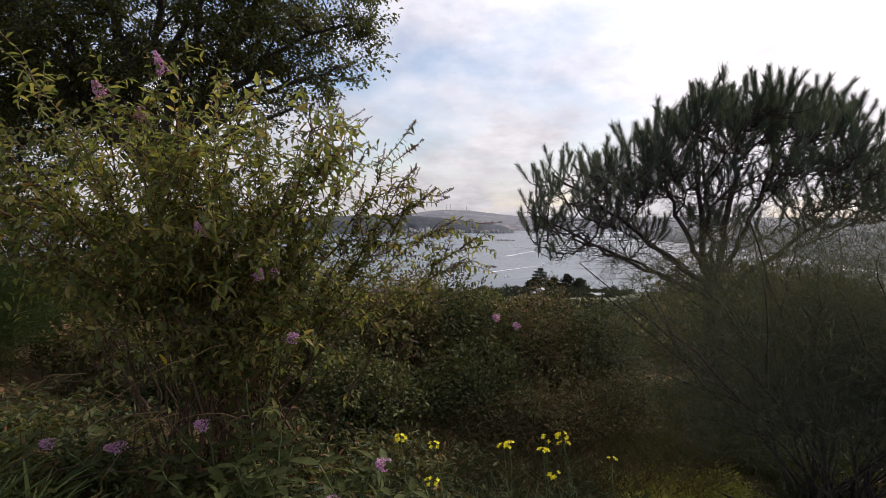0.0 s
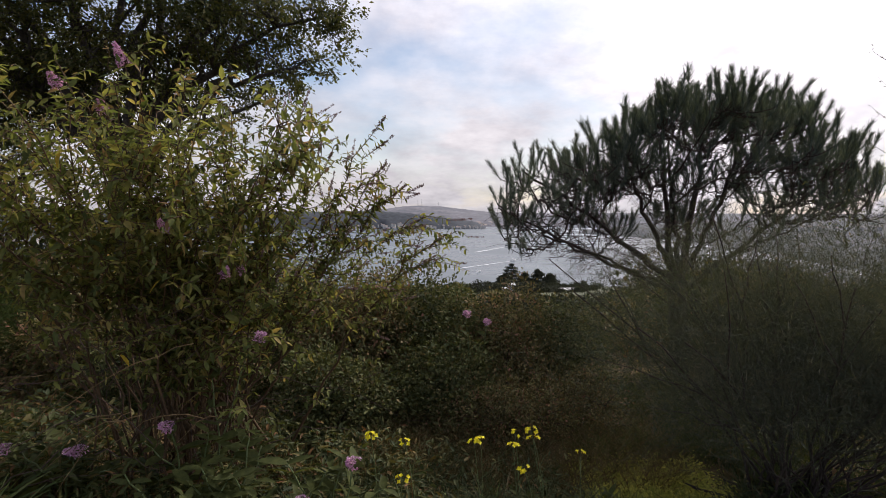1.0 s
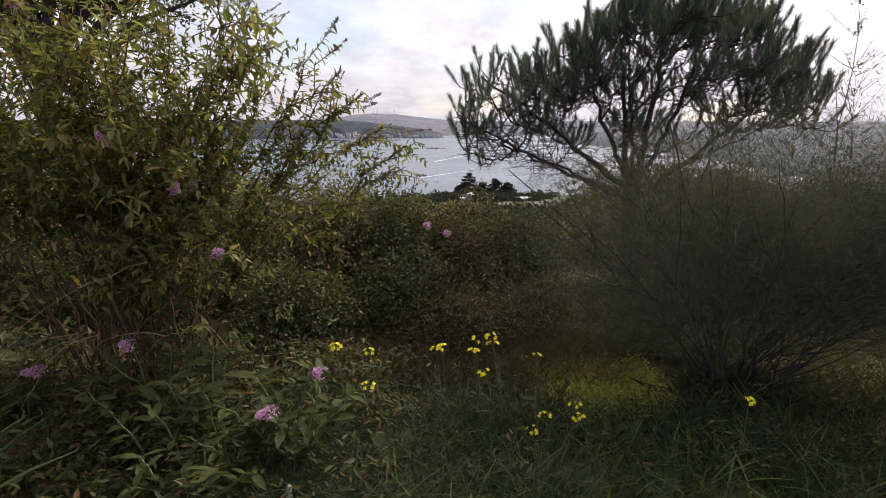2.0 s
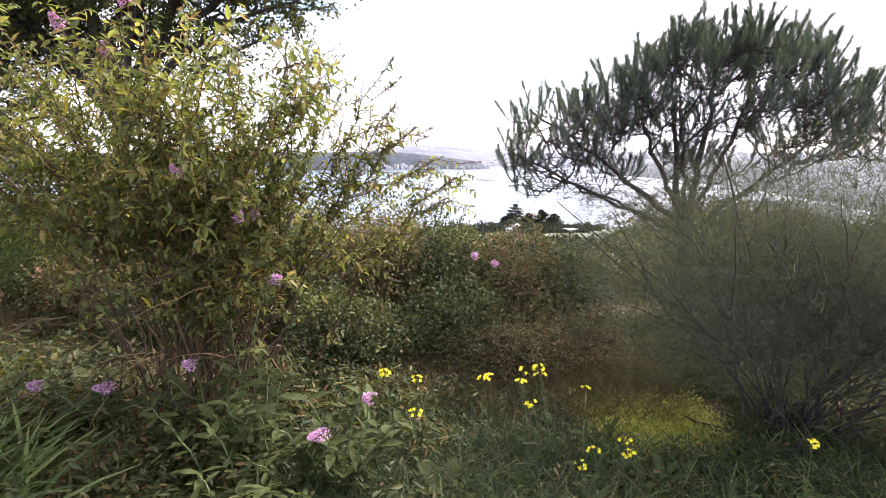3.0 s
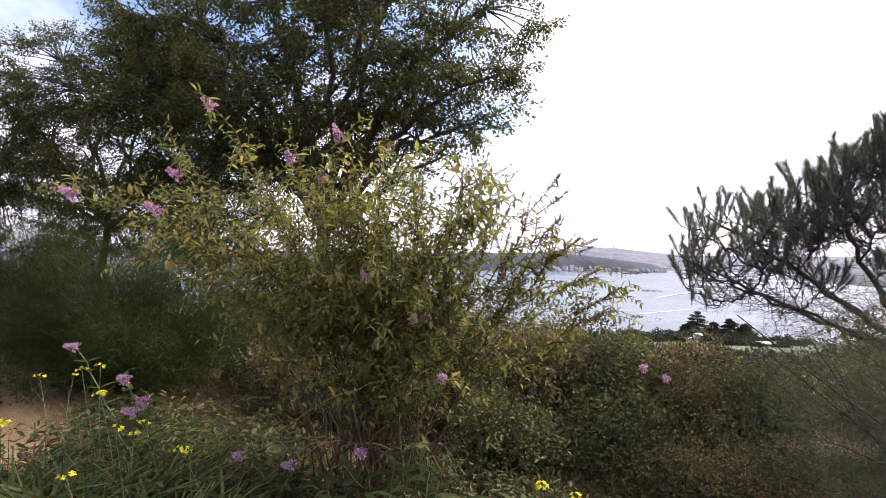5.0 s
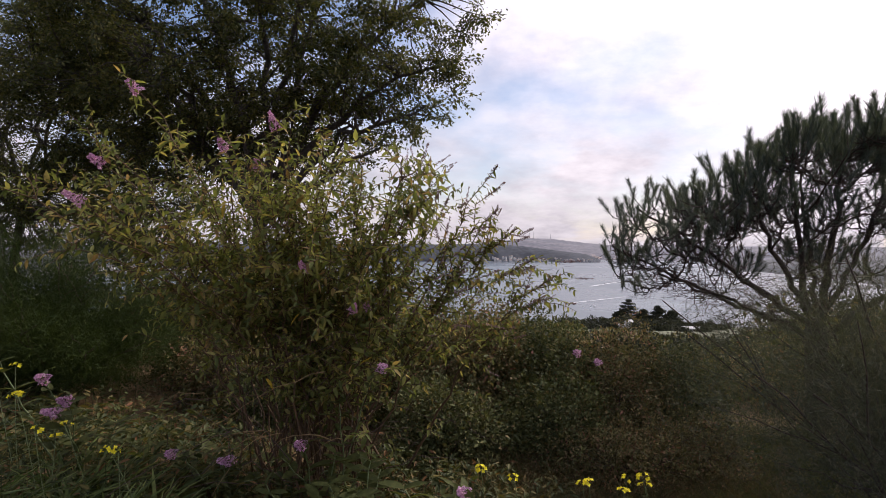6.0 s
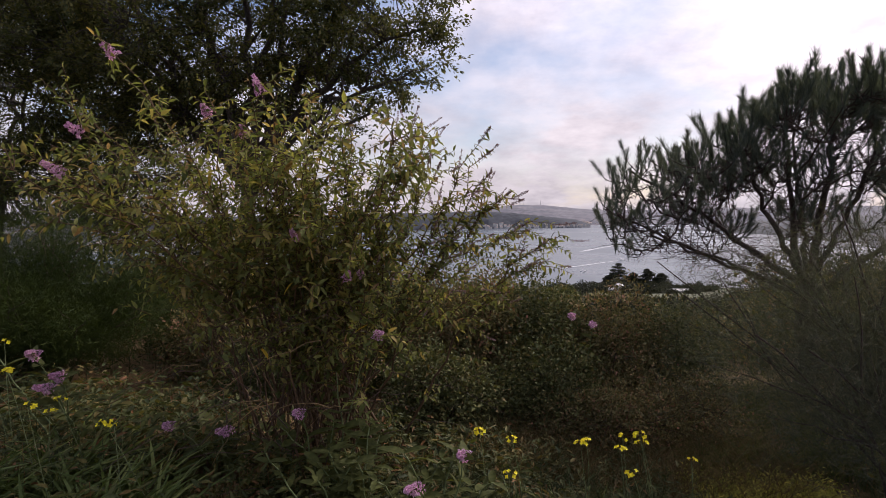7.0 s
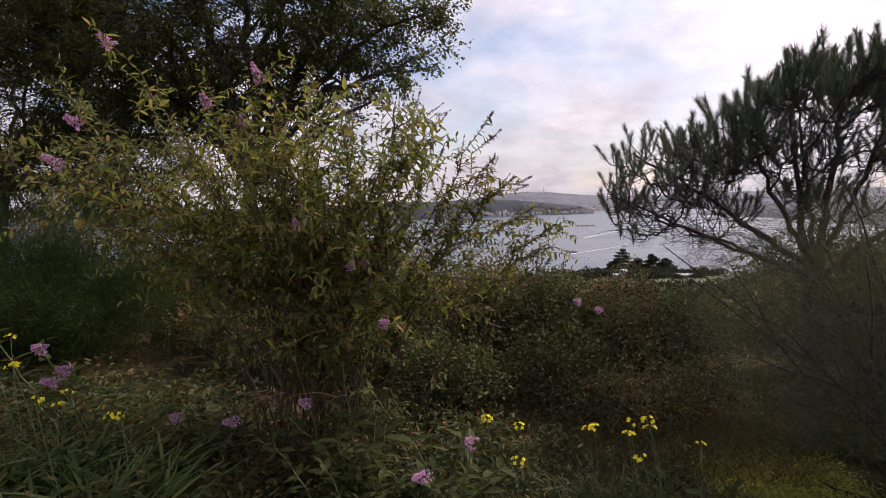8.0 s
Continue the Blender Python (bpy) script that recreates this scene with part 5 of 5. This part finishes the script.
grass("grass", "rough grass beyond the broom bush", M_GRASS, 9000, (2.4, 5.6, 1.8, 5.2), 0.24, 0.006, 438, 0.5, None, 320)
grass("grass", "deep green grass in front of the broom bush", M_DEEP, 6000, (1.7, 3.6, 1.5, 3.1), 0.2, 0.005, 448, 0.5, None, 260)
grass("broad_grass", "broad arching lily-like blades beside the path", M_TUFT, 820, (-2.75, -1.6, 1.8, 2.45), 0.32, 0.026, 436, 0.8, off_path, 26)
grass("broad_grass", "broad arching grass blades in the clearing", M_TUFT, 1500, (0.0, 2.3, 1.7, 2.75), 0.24, 0.012, 437, 0.7)


def herbs(label, mat, n, box_, top, size, seed, keep=None, aspect=0.33):
    rng = np.random.default_rng(seed)
    x0, x1, y0, y1 = box_
    cl = n // 22
    cx, cy, ch = rng.uniform(x0, x1, cl), rng.uniform(y0, y1, cl), top * rng.uniform(0.35, 1.1, cl)
    if keep is not None:
        ok = keep(cx, cy)
        cx, cy, ch = cx[ok], cy[ok], ch[ok]
    k = np.repeat(np.arange(len(cx)), 22)
    m = len(k)
    s = rng.uniform(0.15, 1, m)
    x, y = cx[k] + rng.normal(size=m) * 0.05, cy[k] + rng.normal(size=m) * 0.05
    acc = Acc()
    a = rng.uniform(0, 6.283, m)
    axis = np.stack([np.cos(a), np.sin(a), rng.uniform(-0.6, 0.9, m)], -1)
    ln = size * rng.uniform(0.5, 1.3, m)
    leaves(acc, np.stack([x, y, height(x, y) + s * ch[k]], -1), axis, rng.normal(size=(m, 3)) * 0.4 + (0, 0, 1), ln, ln * aspect, True)
    for px, py, h in zip(cx, cy, ch):
        g = ground_at(px, py)
        tube(acc, [(px, py, g - 0.02), (px + 0.01, py, g + h * 0.5), (px, py + 0.01, g + h)], 0.003, 0.0012, 4)
    tagged(part("herbs", acc, mat, kind="stuff"), label, "plants")


herbs("mixed low herbs and nettles under the buddleia", M_HERB, 9000, (-3.2, 0.0, 1.7, 3.4), 0.3, 0.05, 441, off_path)
herbs("leafy green weeds between the path and the buddleia", M_HERB, 4000, (-4.2, -1.6, 2.3, 4.0), 0.28, 0.065, 447, off_path, 0.42)
herbs("low herbs and seedlings at the path's edge", M_SHOOT, 7000, (-1.4, 0.5, 1.5, 2.6), 0.16, 0.05, 446)
herbs("dense dark herbs between the shoots and the thicket", M_HERB, 6000, (-1.3, 0.3, 2.3, 3.5), 0.24, 0.048, 449)
herbs("leafy herbs among the clearing's grass", M_HERB, 6500, (-0.2, 2.6, 2.0, 3.9), 0.2, 0.045, 442, off_patch)
# Pool of sunlight painted by brighter herbs; the pine shades this spot.
herbs("small yellow-green herbs in the clearing, sunlight put into their bright colour", M_SUNLIT_HERB, 13000, (1.0, 1.8, 2.7, 3.4), 0.1, 0.026, 443)
herbs("scrubby herbs beyond the broom bush", M_HERB, 6000, (2.3, 5.5, 2.4, 5.4), 0.3, 0.05, 445)
herbs("scrubby herbs along the path", M_HERB, 5000, (-7.0, -2.5, 3.2, 5.5), 0.3, 0.06, 444, off_path)


# ---- yellow mustard ----
def floret_mesh(seed):
    rng = np.random.default_rng(seed)
    acc = Acc()
    a = np.arange(4) * math.pi / 2 + rng.uniform(0, 1)
    ax = np.stack([np.cos(a), np.sin(a), np.full(4, 0.35)], -1)
    leaves(acc, np.zeros((4, 3)), ax, np.tile([0, 0, 1.0], (4, 1)), 0.014, 0.011)
    tube(acc, [(0, 0, -0.012), (0, 0, -0.004), (0, 0, 0.003)], 0.0012, 0.0014, 4)
    return acc.mesh("floret", M_YELLOW)


FLORETS = [floret_mesh(k) for k in range(3)]


def mustard(x, y, z, florets, seed):
    rng = np.random.default_rng(seed)
    bx, by = x + rng.normal() * 0.05 + (0.2 if x < -1 else 0.03), y + rng.normal() * 0.05 + (-0.1 if x < -1 else 0.03)
    g = ground_at(bx, by)
    e = thing("mustard_plant", "thin-stemmed yellow mustard flower in the grass", "flower", (bx, by, g), "yellow mustard flowers")
    tip = np.array([x - bx, y - by, z - g])
    st = Acc()
    line = arc((0, 0, -0.02), tip, (rng.normal() * 0.03, 0, 0.03), 9)
    tube(st, line, 0.0026, 0.0014, 5)
    for i in range(3, 7):
        q = line[i] + np.array([rng.normal() * 0.05, rng.normal() * 0.05, 0.06])
        tube(st, arc(line[i], q, (0, 0, 0.01), 4), 0.0016, 0.0008, 4)
    part("stem", st, M_GREEN_STEM, e)
    for k in range(florets + 2):
        d = sphere_dirs(rng, 1)[0]
        d[2] = abs(d[2]) * 0.6
        put_part("floret", FLORETS[k % 3], e, tip + d * 0.03 * (florets > 1), unit(d * 0.7 + np.array([0, -0.5, 0.6])), rng.uniform(0.75, 1.0), rng.uniform(0, 6))
    for _ in range(3):
        i = rng.integers(1, 5)
        a = rng.uniform(0, 6.28)
        put_leaf(e, line[i], (math.cos(a), math.sin(a), 0.2), rng.uniform(0.05, 0.09), rng, LEAVES)


for k, (x, y, z, n) in enumerate((
    (-0.2, 2.54, 0.44, 8), (-0.04, 2.53, 0.41, 3), (0.33, 2.65, 0.36, 6), (0.3, 2.65, 0.35, 5), (0.49, 2.62, 0.34, 4), (0.6, 2.72, 0.38, 6), (0.52, 2.73, 0.36, 2), (0.6, 2.66, 0.36, 3), (-0.05, 2.42, 0.29, 3), (0.52, 2.48, 0.29, 3),
    (0.96, 2.38, 0.14, 5), (0.8, 2.36, 0.1, 4), (0.95, 2.31, 0.11, 5), (0.72, 2.3, 0.07, 3), (1.64, 2.07, 0.28, 5), (0.8, 2.54, 0.33, 2),
    (-2.39, 2.13, 0.82, 10), (-2.18, 2.02, 0.70, 2), (-2.23, 2.24, 0.65, 2), (-1.88, 2.11, 0.60, 3), (-1.85, 2.13, 0.58, 2), (-1.91, 1.53, 0.69, 4), (-2.83, 2.42, 0.86, 2), (-2.77, 2.49, 0.87, 3), (-2.55, 1.76, 0.77, 11), (-2.31, 2.27, 0.58, 2), (-3.07, 2.58, 0.77, 2), (-3.18, 2.45, 0.79, 2))):
    mustard(x, y, z, n, 700 + k)


def stake(x, y):
    e = thing("wooden_stake", "short weathered grey stake in the ground", "stake", (x, y, ground_at(x, y)))
    a = Acc()
    tube(a, [(0, 0, -0.1), (0.003, 0, 0.08), (0.006, 0.004, 0.17)], 0.014, 0.011, 7)
    part("post", a, M_STAKE, e)


stake(-0.36, 1.92)
